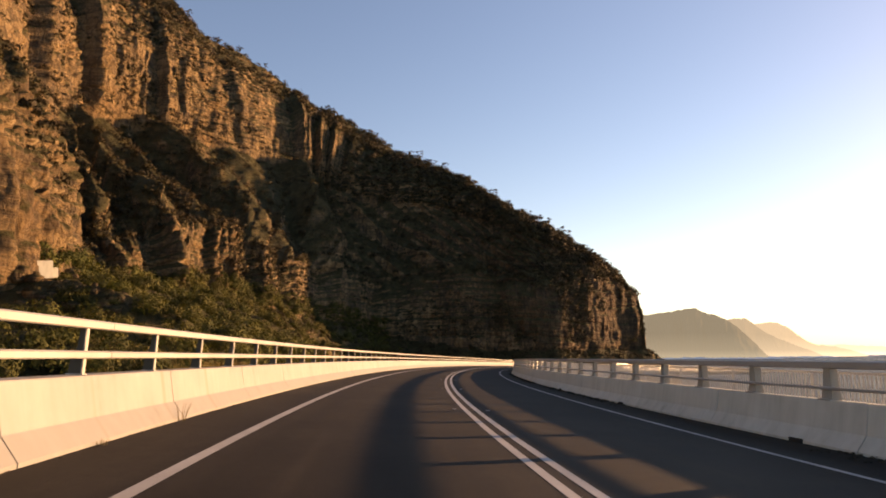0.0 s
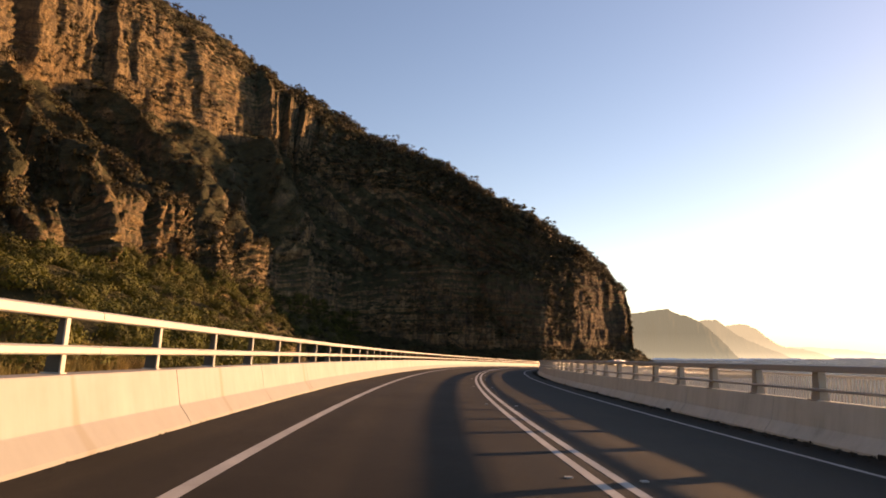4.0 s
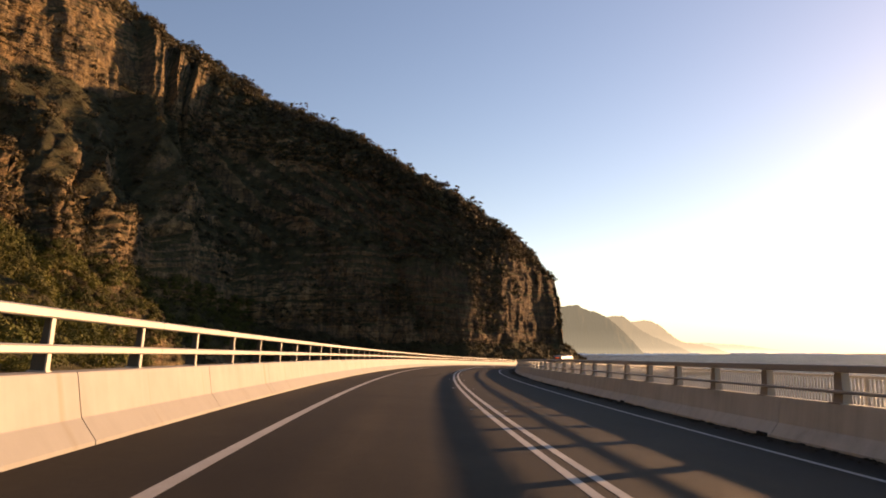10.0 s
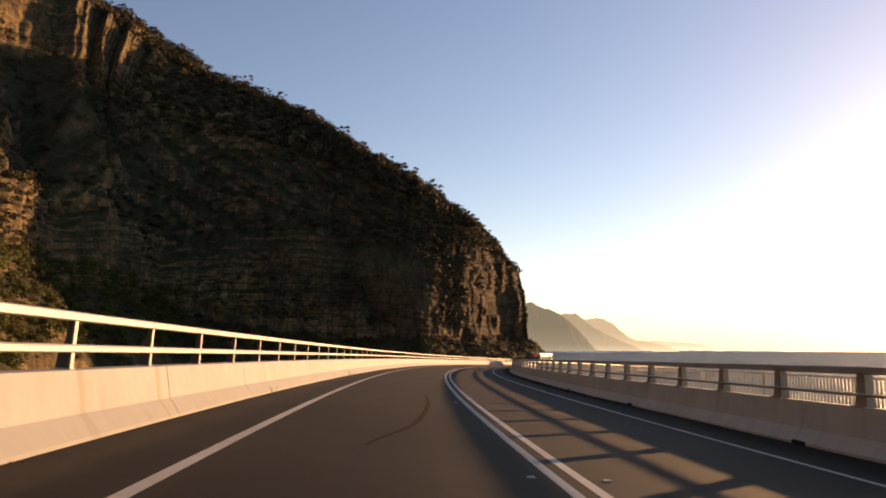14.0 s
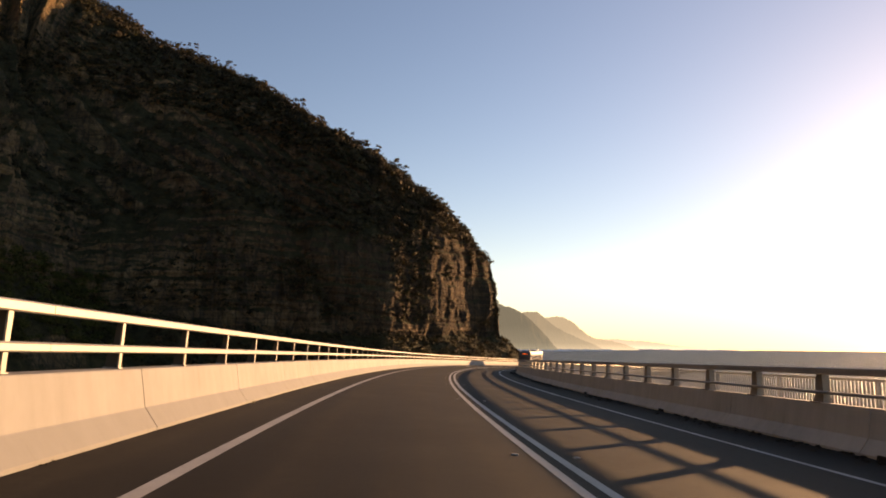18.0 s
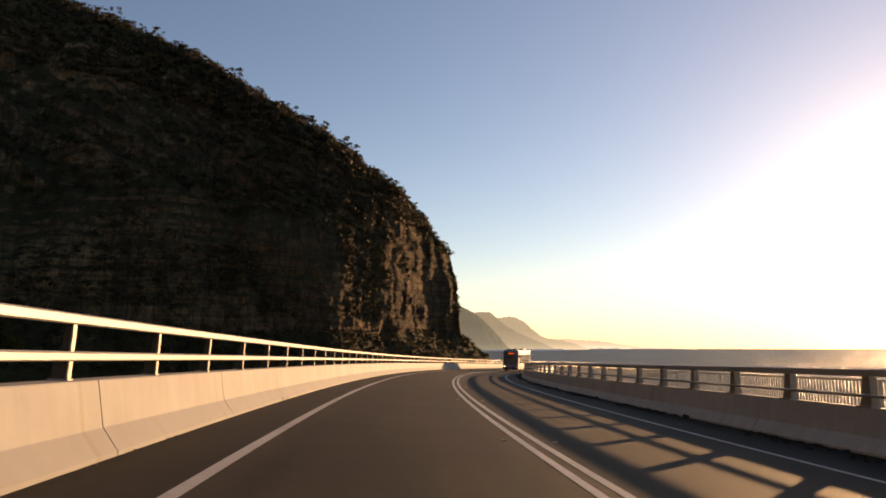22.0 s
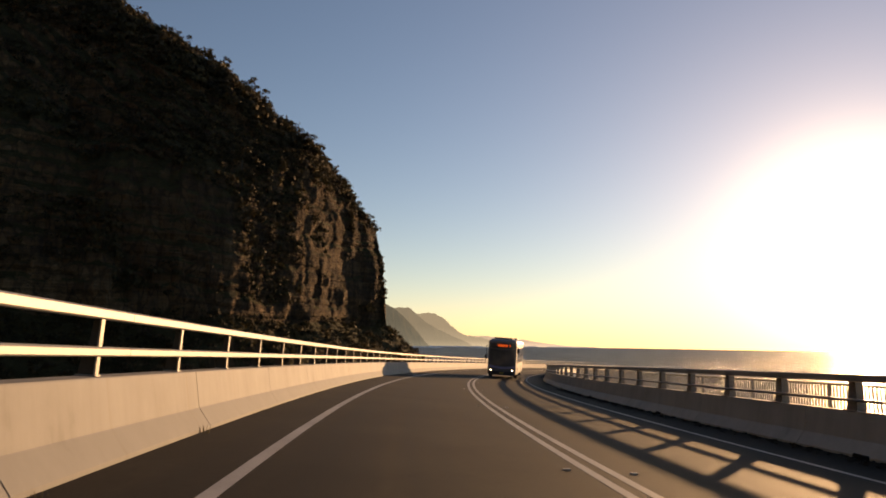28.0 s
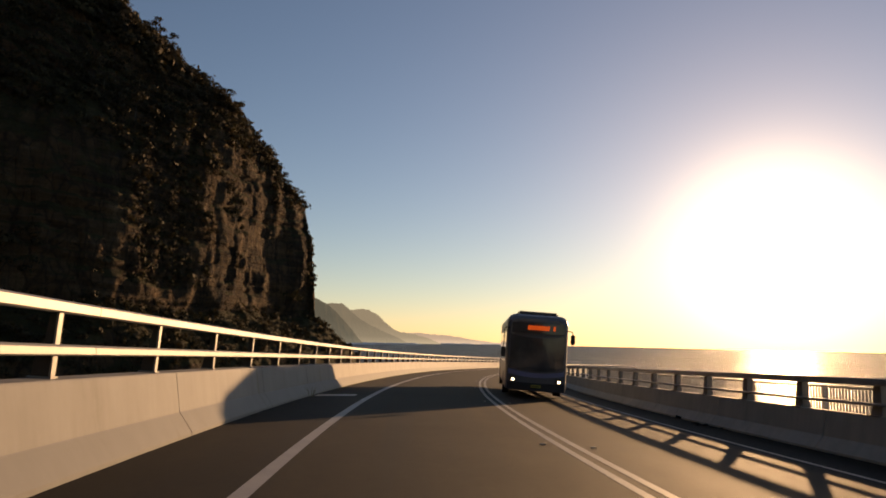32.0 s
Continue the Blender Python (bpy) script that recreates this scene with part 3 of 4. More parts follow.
seam = np.clip(0.9 + 0.9 * fbm(A2 / 30, zz / 9, X * 0, 3, 91), 0.2, 1.5)
CALM = np.clip(6.4 - STATION, 0.3, 1.0)[None]
strata = CALM * np.clip(STATION - 1.6, 0.8, 1.0)[None] * seam * (-1.9 * (((zz / 11.0) % 1.0) < 0.11) - 1.1 * (((zz / 3.7 + 0.3) % 1.0) < 0.24))
crag = 0.6 * fbm(X / 5, Y / 6, Z / 7, 4, 31)
joint = (0.4 + 0.6 * CALM) * (2.0 * blocks(17.0, 9.0, 61) + 1.5 * blocks(9.0, 4.6, 71) + 1.0 * blocks(4.0, 3.0, 81))
gully = 14.0 * LEE * teeth(phase, 0.42, 43) + 4.0 * fbm(spur / 14, bv * 0.8, X * 0, 3, 47)
gully = gully * np.clip(hump(bv, 0.05, 5, 0.3) * 0.35 + hump(bv, 1.75, 3.10, 0.25), 0, 1)
lumps = 1.5 * fbm(X / 9, Y / 9, Z / 9, 4, 51)
edge = hump(bv, 0.0, 4.9, 0.35)
MOVE = (ROCKY * (ribs + strata + crag + joint) + SLOPE * (gully + lumps)) * edge
GRID = GRID + NORM * MOVE[..., None]
rc, cc = X.shape
ii = (np.arange(rc - 1)[:, None] * cc + np.arange(cc - 1)[None]).ravel()
quads = np.stack([ii, ii + 1, ii + cc + 1, ii + cc], 1)
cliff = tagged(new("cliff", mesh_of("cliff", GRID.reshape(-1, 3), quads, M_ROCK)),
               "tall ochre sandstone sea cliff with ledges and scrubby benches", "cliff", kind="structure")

SEA_Z = -19.0
ring = [0, 60, 140, 300, 600, 1200, 2400, 4400, 4900]
sv, sf = [(0, 0, SEA_Z)], []
NSEG = 72
for r in ring[1:]:
    for k in range(NSEG):
        sv.append((60 + r * math.cos(2 * math.pi * k / NSEG), 200 + r * math.sin(2 * math.pi * k / NSEG), SEA_Z))
sv[0] = (60, 200, SEA_Z)
for k in range(NSEG):
    sf.append((0, 1 + k, 1 + (k + 1) % NSEG))
for j in range(len(ring) - 2):
    o = 1 + j * NSEG
    for k in range(NSEG):
        k2 = (k + 1) % NSEG
        sf.append((o + k, o + NSEG + k, o + NSEG + k2, o + k2))
water = tagged(new("water", mesh_of("water", sv, sf, M_SEA)), "grey-blue sea rippled by wind, reaching the horizon", "sea", kind="structure")


def far_hill(name, mat, dist, depth, skyline, seed, label):
    """A far headland whose skyline passes through pairs of bearing and elevation, in degrees, seen from the bridge's start."""
    k, m = 260, 16
    at, up = [q[0] for q in skyline], [q[1] for q in skyline]
    b = np.linspace(at[0], at[-1], k)
    el = np.interp(b, at, up)
    el = np.convolve(np.pad(el, 3, "edge"), np.ones(7) / 7, "valid")
    q = (b - at[0]) / 9.0
    top = (dist + depth) * np.tan(np.radians(el)) + 1.0
    top = top + np.clip((top - SEA_Z) / 60, 0, 1) * 2.6 * fbm(q * 30, q * 0, q * 0, 4, seed)
    bearing = np.radians(b)
    verts = []
    for j in range(m):
        t = j / (m - 1)
        spur = np.abs(fbm(q * 13 + 0.5 * t, q * 0 + t * 0.8, q * 0, 4, seed + 9))
        d = dist + depth * t * (1 - 0.55 * spur * (1 - t) * 2)
        z = SEA_Z - 1 + (top - SEA_Z + 1) * (t ** 0.8)
        verts.append(np.stack([np.sin(bearing) * d, np.cos(bearing) * d, z], 1))
    verts = np.concatenate(verts)
    i = (np.arange(m - 1)[:, None] * k + np.arange(k - 1)[None]).ravel()
    return tagged(new(name, mesh_of(name, verts, np.stack([i, i + 1, i + k + 1, i + k], 1), mat, True)), label, "headland", kind="structure")


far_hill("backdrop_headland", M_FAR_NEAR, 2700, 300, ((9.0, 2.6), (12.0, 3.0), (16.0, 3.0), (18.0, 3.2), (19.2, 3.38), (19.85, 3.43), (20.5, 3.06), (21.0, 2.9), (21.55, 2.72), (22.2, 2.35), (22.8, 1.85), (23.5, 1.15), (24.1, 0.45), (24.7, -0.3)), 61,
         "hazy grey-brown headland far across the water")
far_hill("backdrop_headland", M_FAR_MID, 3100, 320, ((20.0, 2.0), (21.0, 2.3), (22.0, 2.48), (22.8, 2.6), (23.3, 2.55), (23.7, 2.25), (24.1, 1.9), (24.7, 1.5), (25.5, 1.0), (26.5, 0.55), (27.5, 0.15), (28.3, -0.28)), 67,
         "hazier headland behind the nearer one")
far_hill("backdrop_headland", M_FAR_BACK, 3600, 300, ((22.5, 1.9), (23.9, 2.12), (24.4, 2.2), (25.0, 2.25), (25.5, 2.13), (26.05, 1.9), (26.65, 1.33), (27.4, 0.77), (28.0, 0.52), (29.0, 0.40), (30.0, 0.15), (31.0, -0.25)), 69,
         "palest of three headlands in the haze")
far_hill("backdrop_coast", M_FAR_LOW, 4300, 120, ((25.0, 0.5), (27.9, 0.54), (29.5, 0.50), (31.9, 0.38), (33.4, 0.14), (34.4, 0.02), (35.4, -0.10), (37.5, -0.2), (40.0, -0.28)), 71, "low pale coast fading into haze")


def surf(start, end, dist, count, seed):
    """Breaking waves along a far shore: low broken ridges of foam."""
    r = np.random.default_rng(seed)
    verts, faces = [], []
    for _ in range(count):
        b = math.radians(r.uniform(start, end))
        half, high, d = r.uniform(12, 60), r.uniform(1.2, 5.5), dist - r.uniform(5, 150)
        o = len(verts)
        for k in range(7):
            q = k / 3 - 1
            bb, h = b + q * half / d, high * (1 - q * q) * r.uniform(0.6, 1.1)
            for dd, zz_ in ((-6, -0.5), (0, h), (9, -0.5)):
                verts.append((math.sin(bb) * (d + dd), math.cos(bb) * (d + dd), SEA_Z + zz_))
        for k in range(6):
            for j in (0, 1):
                i = o + k * 3 + j
                faces.append((i, i + 1, i + 4, i + 3))
    return tagged(new("surf", mesh_of("surf", verts, faces, M_FOAM, True)), "white surf breaking along the far shore", "surf", kind="stuff")


surf(10.0, 25.0, 2695, 110, 5)
surf(24.0, 28.4, 3095, 60, 8)
surf(24.0, 38.0, 4250, 70, 6)


# ---- scrub and trees ----
def leaves(centres, radii, count, size, rng, squash=0.8):
    """Many small leaf faces in uneven crowns: vertices and quads."""
    nb = len(centres)
    d = rng.normal(size=(nb, count, 3))
    d[..., 2] = np.abs(d[..., 2]) - 0.35
    d /= np.linalg.norm(d, axis=2, keepdims=True)
    ph = rng.random((nb, 1, 4)) * 6
    lob = 0.76 + 0.24 * np.sin(d[..., 0] * 5 + ph[..., 0]) * np.sin(d[..., 1] * 5 + ph[..., 1]) + 0.12 * np.sin(d[..., 0] * 11 + ph[..., 2]) * np.sin(d[..., 2] * 9 + ph[..., 3])
    r = (rng.random((nb, count)) ** 0.22) * lob
    c = centres[:, None] + d * (r * radii[:, None])[..., None] * np.array([1, 1, squash])
    face = d + 0.32 * rng.normal(size=(nb, count, 3))
    a = np.cross(face, rng.normal(size=(nb, count, 3)))
    b = np.cross(face, a)
    a /= np.linalg.norm(a, axis=2, keepdims=True) + 1e-9
    b /= np.linalg.norm(b, axis=2, keepdims=True) + 1e-9
    s = (size * (0.6 + 0.8 * rng.random((nb, count))) * radii[:, None])[..., None]
    q = np.stack([c - a * s, c - b * s * 0.6, c + a * s, c + b * s * 0.6], 2).reshape(-1, 3)
    return q, np.arange(len(q)).reshape(-1, 4)


rng = np.random.default_rng(7)


def scatter(count, b0, b1, a0, a1, keep=None):
    """Places on the cliff sheet between two bands and two stretches of its length."""
    rows = np.where((BAND >= b0) & (BAND <= b1))[0]
    cols = np.where((ARC >= a0 * ARC[-1]) & (ARC <= a1 * ARC[-1]))[0]
    r, c = rng.choice(rows, count), rng.choice(cols, count)
    return GRID[r, c], r, c


def scrub(name, count, b0, b1, a0, a1, r0, r1, leaf_count, size, mat, label, patchy=False):
    at, r, c = scatter(int(count * (2.2 if patchy else 1)), b0, b1, a0, a1)
    if patchy:
        at = at[fbm(at[:, 0] / 24, at[:, 1] / 24, at[:, 2] / 24, 3, 5) > 0.05]
    count = len(at)
    rad = r0 + (r1 - r0) * rng.random(count) ** 2
    at = at + np.array([0, 0, 1]) * (rad * 0.35)[:, None]
    q, f = leaves(at, rad, leaf_count, size, rng)
    return tagged(new(name, mesh_of(name, q, f, mat)), label, "scrub", kind="stuff")


scrub("bench_scrub", 3800, 1.85, 3.12, 0.30, 1.0, 0.9, 3.3, 58, 0.165, M_SCRUB, "dense dry olive scrub on the cliff bench")
scrub("near_bench_scrub", 4600, 1.9, 3.10, 0.02, 0.46, 0.8, 2.8, 46, 0.17, M_SCRUB, "bushy olive scrub on the spurs below the upper cliff")
scrub("headland_crown_scrub", 900, 1.98, 3.95, 0.74, 0.96, 1.3, 3.4, 84, 0.115, M_SCRUB, "rounded dark trees and scrub on top of the headland")
scrub("ridge_scrub", 3300, 3.66, 4.22, 0.0, 1.0, 1.2, 4.4, 54, 0.165, M_SCRUB, "dark scrub along the cliff's skyline")
scrub("ledge_scrub", 3000, 1.1, 2.0, 0.0, 1.0, 0.7, 2.0, 26, 0.30, M_SCRUB, "tufts of scrub on rock ledges", True)
scrub("upper_ledge_scrub", 2200, 3.1, 3.8, 0.0, 0.62, 0.7, 2.4, 26, 0.30, M_SCRUB, "tufts of scrub on the upper cliff", True)
scrub("upper_slope_scrub", 2600, 3.05, 3.75, 0.60, 1.0, 1.0, 3.2, 36, 0.27, M_SCRUB, "dense scrub on the slope above the headland")
scrub("headland_ledge_scrub", 1600, 1.1, 1.95, 0.72, 1.0, 0.6, 1.7, 28, 0.24, M_SCRUB, "scrub clinging to the ledges of the headland", True)
scrub("foot_scrub", 3000, 0.25, 1.04, 0.42, 1.0, 0.6, 2.1, 34, 0.22, M_SCRUB, "low scrub on the slope at the cliff's foot")
scrub("coastal_bushes", 300, 0.02, 0.80, 0.05, 0.20, 1.4, 3.6, 380, 0.070, M_BUSH, "green coastal bushes on the slope beside the bridge")
scrub("coastal_bushes", 1050, 0.02, 1.14, 0.18, 0.50, 1.7, 4.6, 330, 0.074, M_BUSH, "green coastal bushes below the cliff beside the bridge")

scrub("foot_thicket", 1300, 0.30, 1.26, 0.40, 0.63, 1.4, 3.8, 240, 0.085, M_BUSH, "green thicket where the cliff meets the slope")


def tussocks(count, b0, b1, y0, y1):
    """Upright dry grass on the bank beside the bridge."""
    rows = np.where((BAND >= b0) & (BAND <= b1))[0]
    cols = np.where((GRID[rows[0], :, 1] > y0) & (GRID[rows[0], :, 1] < y1))[0]
    at = np.repeat(GRID[rng.choice(rows, count), rng.choice(cols, count)], 26, 0)
    k = len(at)
    root = at + rng.normal(size=(k, 3)) * np.array([0.35, 0.35, 0.0])
    turn = rng.random(k) * 6.283
    high, lean = 0.6 + 1.0 * rng.random(k), 0.45 * rng.normal(size=(k, 2))
    side = np.stack([np.cos(turn), np.sin(turn), turn * 0], 1) * 0.035
    tip = root + np.stack([lean[:, 0], lean[:, 1], high], 1)
    q = np.stack([root - side, root + side, tip + side * 0.2, tip - side * 0.2], 1).reshape(-1, 3)
    return tagged(new("dry_grass", mesh_of("dry_grass", q, np.arange(len(q)).reshape(-1, 4), M_TUSSOCK)), "pale dry tussock grass on the bank beside the bridge", "grass", kind="stuff")


tussocks(1500, 0.0, 0.30, 78.0, 116.0)


def tree_crown(height, spread, seed):
    r = np.random.default_rng(seed)
    k = 11
    at = np.stack([r.normal(size=k) * spread * 0.42, r.normal(size=k) * spread * 0.42, height * (0.45 + 0.55 * r.random(k))], 1)
    return leaves(at, spread * (0.22 + 0.22 * r.random(k)), 64, 0.19, r, 0.65), at


def tree(at, height, spread, seed):
    """A wind-bent coastal tree: tapered trunk, limbs and a ragged crown."""
    top = thing("tree", "dark wind-shaped coastal tree on the cliff edge", "tree", Matrix.Translation(at), "trees on the skyline")
    (q, f), tips = tree_crown(height, spread, seed)
    bm = bmesh.new()
    rod(bm, (0, 0, -1.5), (0.05 * height, 0, height * 0.55), 0.05 * height * 0.6, 0.02 * height, 7)
    part("trunk", bm, M_BARK, top)
    for tip in tips[:4]:
        bm = bmesh.new()
        rod(bm, (0.04 * height, 0, height * 0.4), tuple(tip), 0.014 * height, 0.005 * height, 5)
        part("limb", bm, M_BARK, top)
    piece("crown", mesh_of("crown", q, f, M_SCRUB), top)
    return top


row4 = int(np.argmin(np.abs(BAND - 4.0)))
row2 = int(np.argmin(np.abs(BAND - 2.02)))
pick = random.Random(5)
for k in range(64):
    c = int(cc * (0.30 + 0.63 * k / 64 + 0.008 * pick.random()))
    row = row4 if k % 3 else int(np.argmin(np.abs(BAND - 3.9)))
    tree(GRID[row, c] - np.array([0, 0, 0.6]), (2.6 + 3.4 * pick.random() ** 2) * (1.0 if k < 38 else 1.35), 2.4 + 2.2 * pick.random(), 100 + k)
for k in range(20):
    c = int(cc * (0.78 + 0.14 * k / 20 + 0.004 * pick.random()))
    tree(GRID[row2, c] - np.array([0, 0, 0.6]), 3.0 + 2.4 * pick.random(), 2.2 + 1.6 * pick.random(), 200 + k)

for k in range(7):
    q = np.array([102.0 + pick.uniform(-9, 9), 464.0 + pick.uniform(-8, 8), 63.0])
    near = np.argmin(((GRID - q) ** 2).sum(2))
    tree(GRID.reshape(-1, 3)[near] - np.array([0, 0, 0.6]), 5.5 + 3 * pick.random(), 4.0 + 1.5 * pick.random(), 300 + k)

# slim mast on the ridge
ratio = GRID[row4, :, 0] / GRID[row4, :, 1]
c = int(np.argmin(np.abs(ratio + 0.030) + (GRID[row4, :, 1] < 300) * 9))
mast = thing("mast", "slim grey steel mast among scrub on the ridge", "mast", Matrix.Translation(GRID[row4, c]))
bm = bmesh.new()
rod(bm, (0, 0, -2), (0, 0, 9.5), 0.16, 0.07, 8)
part("pole", bm, M_WEB, mast)
bm = bmesh.new()
rod(bm, (-0.7, 0, 7.5), (0.7, 0, 7.5), 0.06, 0.06, 6)
part("crossarm", bm, M_WEB, mast)

# pale concrete block at the foot of the near cliff
block = thing("concrete_block", "pale concrete block set into the foot of the cliff", "concrete block", pose(-78.2, 133.4, 18.2, 5, -7, 50))
bm = bmesh.new()
box(bm, -3.0, -1.6, -1.8, 2.2, 1.5, 1.6, 0.12)
part("slab", bm, M_CONCRETE, block)
bm = bmesh.new()
box(bm, 2.2, -0.6, -1.8, 3.5, 1.5, 0.2, 0.15)
part("lower_slab", bm, M_CONCRETE, block)


def fallen_rocks(count, b0, b1, a0, a1, r0, r1, label):
    """Angular boulders strewn below the cliff."""
    at, r_, c_ = scatter(count, b0, b1, a0, a1)
    ico = bmesh.new()
    bmesh.ops.create_icosphere(ico, subdivisions=1, radius=1.0)
    unit_v = np.array([tuple(q.co) for q in ico.verts])
    unit_q = np.array([[q.index for q in f.verts] for f in ico.faces])
    ico.free()
    vs, fs = [], []
    for k in range(len(at)):
        rad = r0 + (r1 - r0) * rng.random() ** 2.5
        shape = unit_v * (0.75 + 0.5 * rng.random((len(unit_v), 1))) * (rad * (0.6 + 0.6 * rng.random(3)))
        vs.append(shape + at[k] + np.array([0, 0, rad * 0.15]))
        fs.append(unit_q + k * len(unit_v))
    return tagged(new("fallen_rocks", mesh_of("fallen_rocks", np.concatenate(vs), np.concatenate(fs), M_ROCK)), label, "rocks", kind="stuff")


fallen_rocks(420, 0.55, 1.06, 0.04, 0.22, 0.4, 1.9, "angular fallen sandstone blocks at the foot of the cliff")
fallen_rocks(300, 0.85, 1.10, 0.22, 0.42, 0.4, 1.6, "fallen sandstone blocks among the bushes")


# ---- parapets ----
LEAN = math.degrees(math.atan(CROSS))      # posts stand square to the banked deck
PL, PR = 2.672, 2.732
seg_left = [(0.0, 0.0), (0.0, 0.05), (-0.18, 0.30), (-0.26, 0.80), (-0.27, 0.82), (-0.55, 0.82), (-0.60, 0.79), (-0.60, -0.25), (0.0, -0.02)]


def parapet(side, spacing, first, label):
    """A concrete crash barrier with steel posts and two rails along the whole bridge."""
    top = thing("bridge_parapet", label, "crash barrier")
    v0 = V_LEFT if side < 0 else V_RIGHT
    seg = [(v0 + (x if side < 0 else -x), h) for x, h in seg_left]
    if side > 0:
        seg = seg[::-1]
    length, k = 2 * spacing, 0
    start = first - 6 * spacing + spacing * (0.18 if side < 0 else -0.35)
    while start + k * length < S1 - 8:
        a = start + k * length
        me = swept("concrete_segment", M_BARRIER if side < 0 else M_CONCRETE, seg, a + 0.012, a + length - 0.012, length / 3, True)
        lay_uv(me, a + 0.012, a + length - 0.012, seg, length / 3)
        piece("concrete_segment", me, top)
        k += 1
    rails = {"top_rail": (1.42, 1.535, 0.05, 0.19), "lower_rail": (1.03, 1.13, 0.06, 0.16)} if side < 0 else {"top_rail": (1.365, 1.50, 0.05, 0.2), "lower_rail": (0.99, 1.05, 0.06, 0.16)}
    for name, (h0, h1, d0, d1) in rails.items():
        c = -0.40 if side < 0 else -0.33
        prof = [(c + d1 * 0.4, h0), (c + d1 * 0.5, h0 + 0.015), (c + d1 * 0.5, h1 - 0.02), (c + d1 * 0.35, h1), (c - d1 * 0.35, h1), (c - d1 * 0.5, h1 - 0.02), (c - d1 * 0.5, h0 + 0.015), (c - d1 * 0.4, h0)]
        prof = [(v0 + (x if side < 0 else -x), h) for x, h in prof]
        if side > 0:
            prof = prof[::-1]
        long = 4 * spacing
        for j in range(int((S1 - S0) / long) - 1):
            a = start + spacing * 1.1 + j * long
            piece(name, swept(name, M_RAIL, prof, a + 0.006, a + long - 0.006, long / 4, True), top)
    # post: a welded plate that leans back, with a foot plate
    bm = bmesh.new()
    wide = 0.02 if side < 0 else 0.13
    low, high = 0.80, (1.42 if side < 0 else 1.37)
    sgn = -side
    outline = [(0.06, low), (0.04, low + 0.2), (0.05, high - 0.05), (0.05, high), (-0.10, high), (-0.10, low + 0.3), (-0.13, low)] if side > 0 else [(0.05, low), (0.04, low + 0.2), (0.05, high), (-0.02, high), (-0.035, low + 0.38), (-0.10, low + 0.24), (-0.12, low)]
    half = [wide if side < 0 else 0.10 + 0.07 * max(0.0, (high - h) / (high - low)) ** 1.6 for x, h in outline]
    front = [bm.verts.new((sgn * x, -w, h)) for (x, h), w in zip(outline, half)]
    back = [bm.verts.new((sgn * x, w, h)) for (x, h), w in zip(outline, half)]
    m = len(outline)
    bm.faces.new(front)
    bm.faces.new(back[::-1])
    for j in range(m):
        bm.faces.new((front[j], back[j], back[(j + 1) % m], front[(j + 1) % m]))
    flange = None
    if side < 0:
        fl = bmesh.new()
        box(fl, 0.052, -0.046, low, 0.072, 0.046, high, 0.004)
        flange = bpy.data.meshes.new("flange")
        fl.to_mesh(flange)
        fl.free()
        flange.materials.append(M_POST)
        fl = bmesh.new()
        box(fl, -0.13, -0.07, low + 0.021, 0.09, 0.07, low + 0.036, 0.004)
        foot = bpy.data.meshes.new("foot_plate")
        fl.to_mesh(foot)
        fl.free()
        foot.materials.append(M_POST)
    else:
        box(bm, -0.12, -wide - 0.05, low, 0.12, wide + 0.05, low + 0.03)
    bmesh.ops.recalc_face_normals(bm, faces=bm.faces)
    me = bpy.data.meshes.new("post")
    bm.to_mesh(me)
    bm.free()
    # left web takes the painted shade tone; flange and foot plate stay galvanised
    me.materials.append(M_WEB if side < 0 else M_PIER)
    j = -6
    while first + j * spacing < S1 - 6:
        s = first + j * spacing
        if side > 0:      # bays are not all alike
            s += float(np.interp(s, (12, 50, 76, 105, 130, 165, 200, 225, 266), (0.25, 0.15, -0.28, -0.10, 0.12, 0.74, 0.68, 0.50, 0.2)))
        ob = piece("post", me, top, "", road_pose(s, v0 + side * (0.44 if side < 0 else 0.37) - 0.045, 0.0) @ pose(0, 0, 0, 0, LEAN, 0))
        if flange:
            piece("flange", flange, ob, "pale galvanised flange")
            piece("foot_plate", foot, ob)
        j += 1
    if side > 0:
        bm = bmesh.new()
        box(bm, -0.025, -0.22, -0.01, 0.07, 0.22, 0.075, 0.012)
        mouth = bpy.data.meshes.new("scupper")
        bm.to_mesh(mouth)
        bm.free()
        mouth.materials.append(M_IRON)
        s = 13.2
        while s < 300:
            piece("scupper", mouth, top, "dark cast-iron drain mouth at the barrier's foot", road_pose(s, v0, 0.0))
            s += 10.75
    return top


parapet(-1, PL, 12.41, "sunlit concrete crash barrier with two pale steel rails")
parapet(1, PR, 12.38, "shaded concrete crash barrier with thick posts and two rails")

# footway fence of upright bars on the seaward edge
fence = thing("footway_fence", "tall grey steel fence of upright bars beside the footway", "fence")
for name, h0, h1 in (("top_rail", 1.30, 1.36), ("bottom_rail", 0.22, 0.27)):
    for j in range(46):
        a = S0 + j * 10.0
        if a + 10 <= S1:
            piece(name, swept(name, M_BAR, [(V_OUT - 0.03, h0), (V_OUT + 0.03, h0), (V_OUT + 0.03, h1), (V_OUT - 0.03, h1)][::-1], a + 0.01, a + 9.99, 2.5, True), fence)
bm = bmesh.new()
box(bm, -0.012, -0.022, 0.24, 0.012, 0.022, 1.32)
bar_me = bpy.data.meshes.new("bar")
bm.to_mesh(bar_me)
bm.free()
bar_me.materials.append(M_BAR)
bm = bmesh.new()
box(bm, -0.05, -0.03, 0.05, 0.05, 0.03, 1.34, 0.008)
fpost_me = bpy.data.meshes.new("fence_post")
bm.to_mesh(fpost_me)
bm.free()
fpost_me.materials.append(M_BAR)
BAR_STEP = 0.16
far_v, far_f = [], []
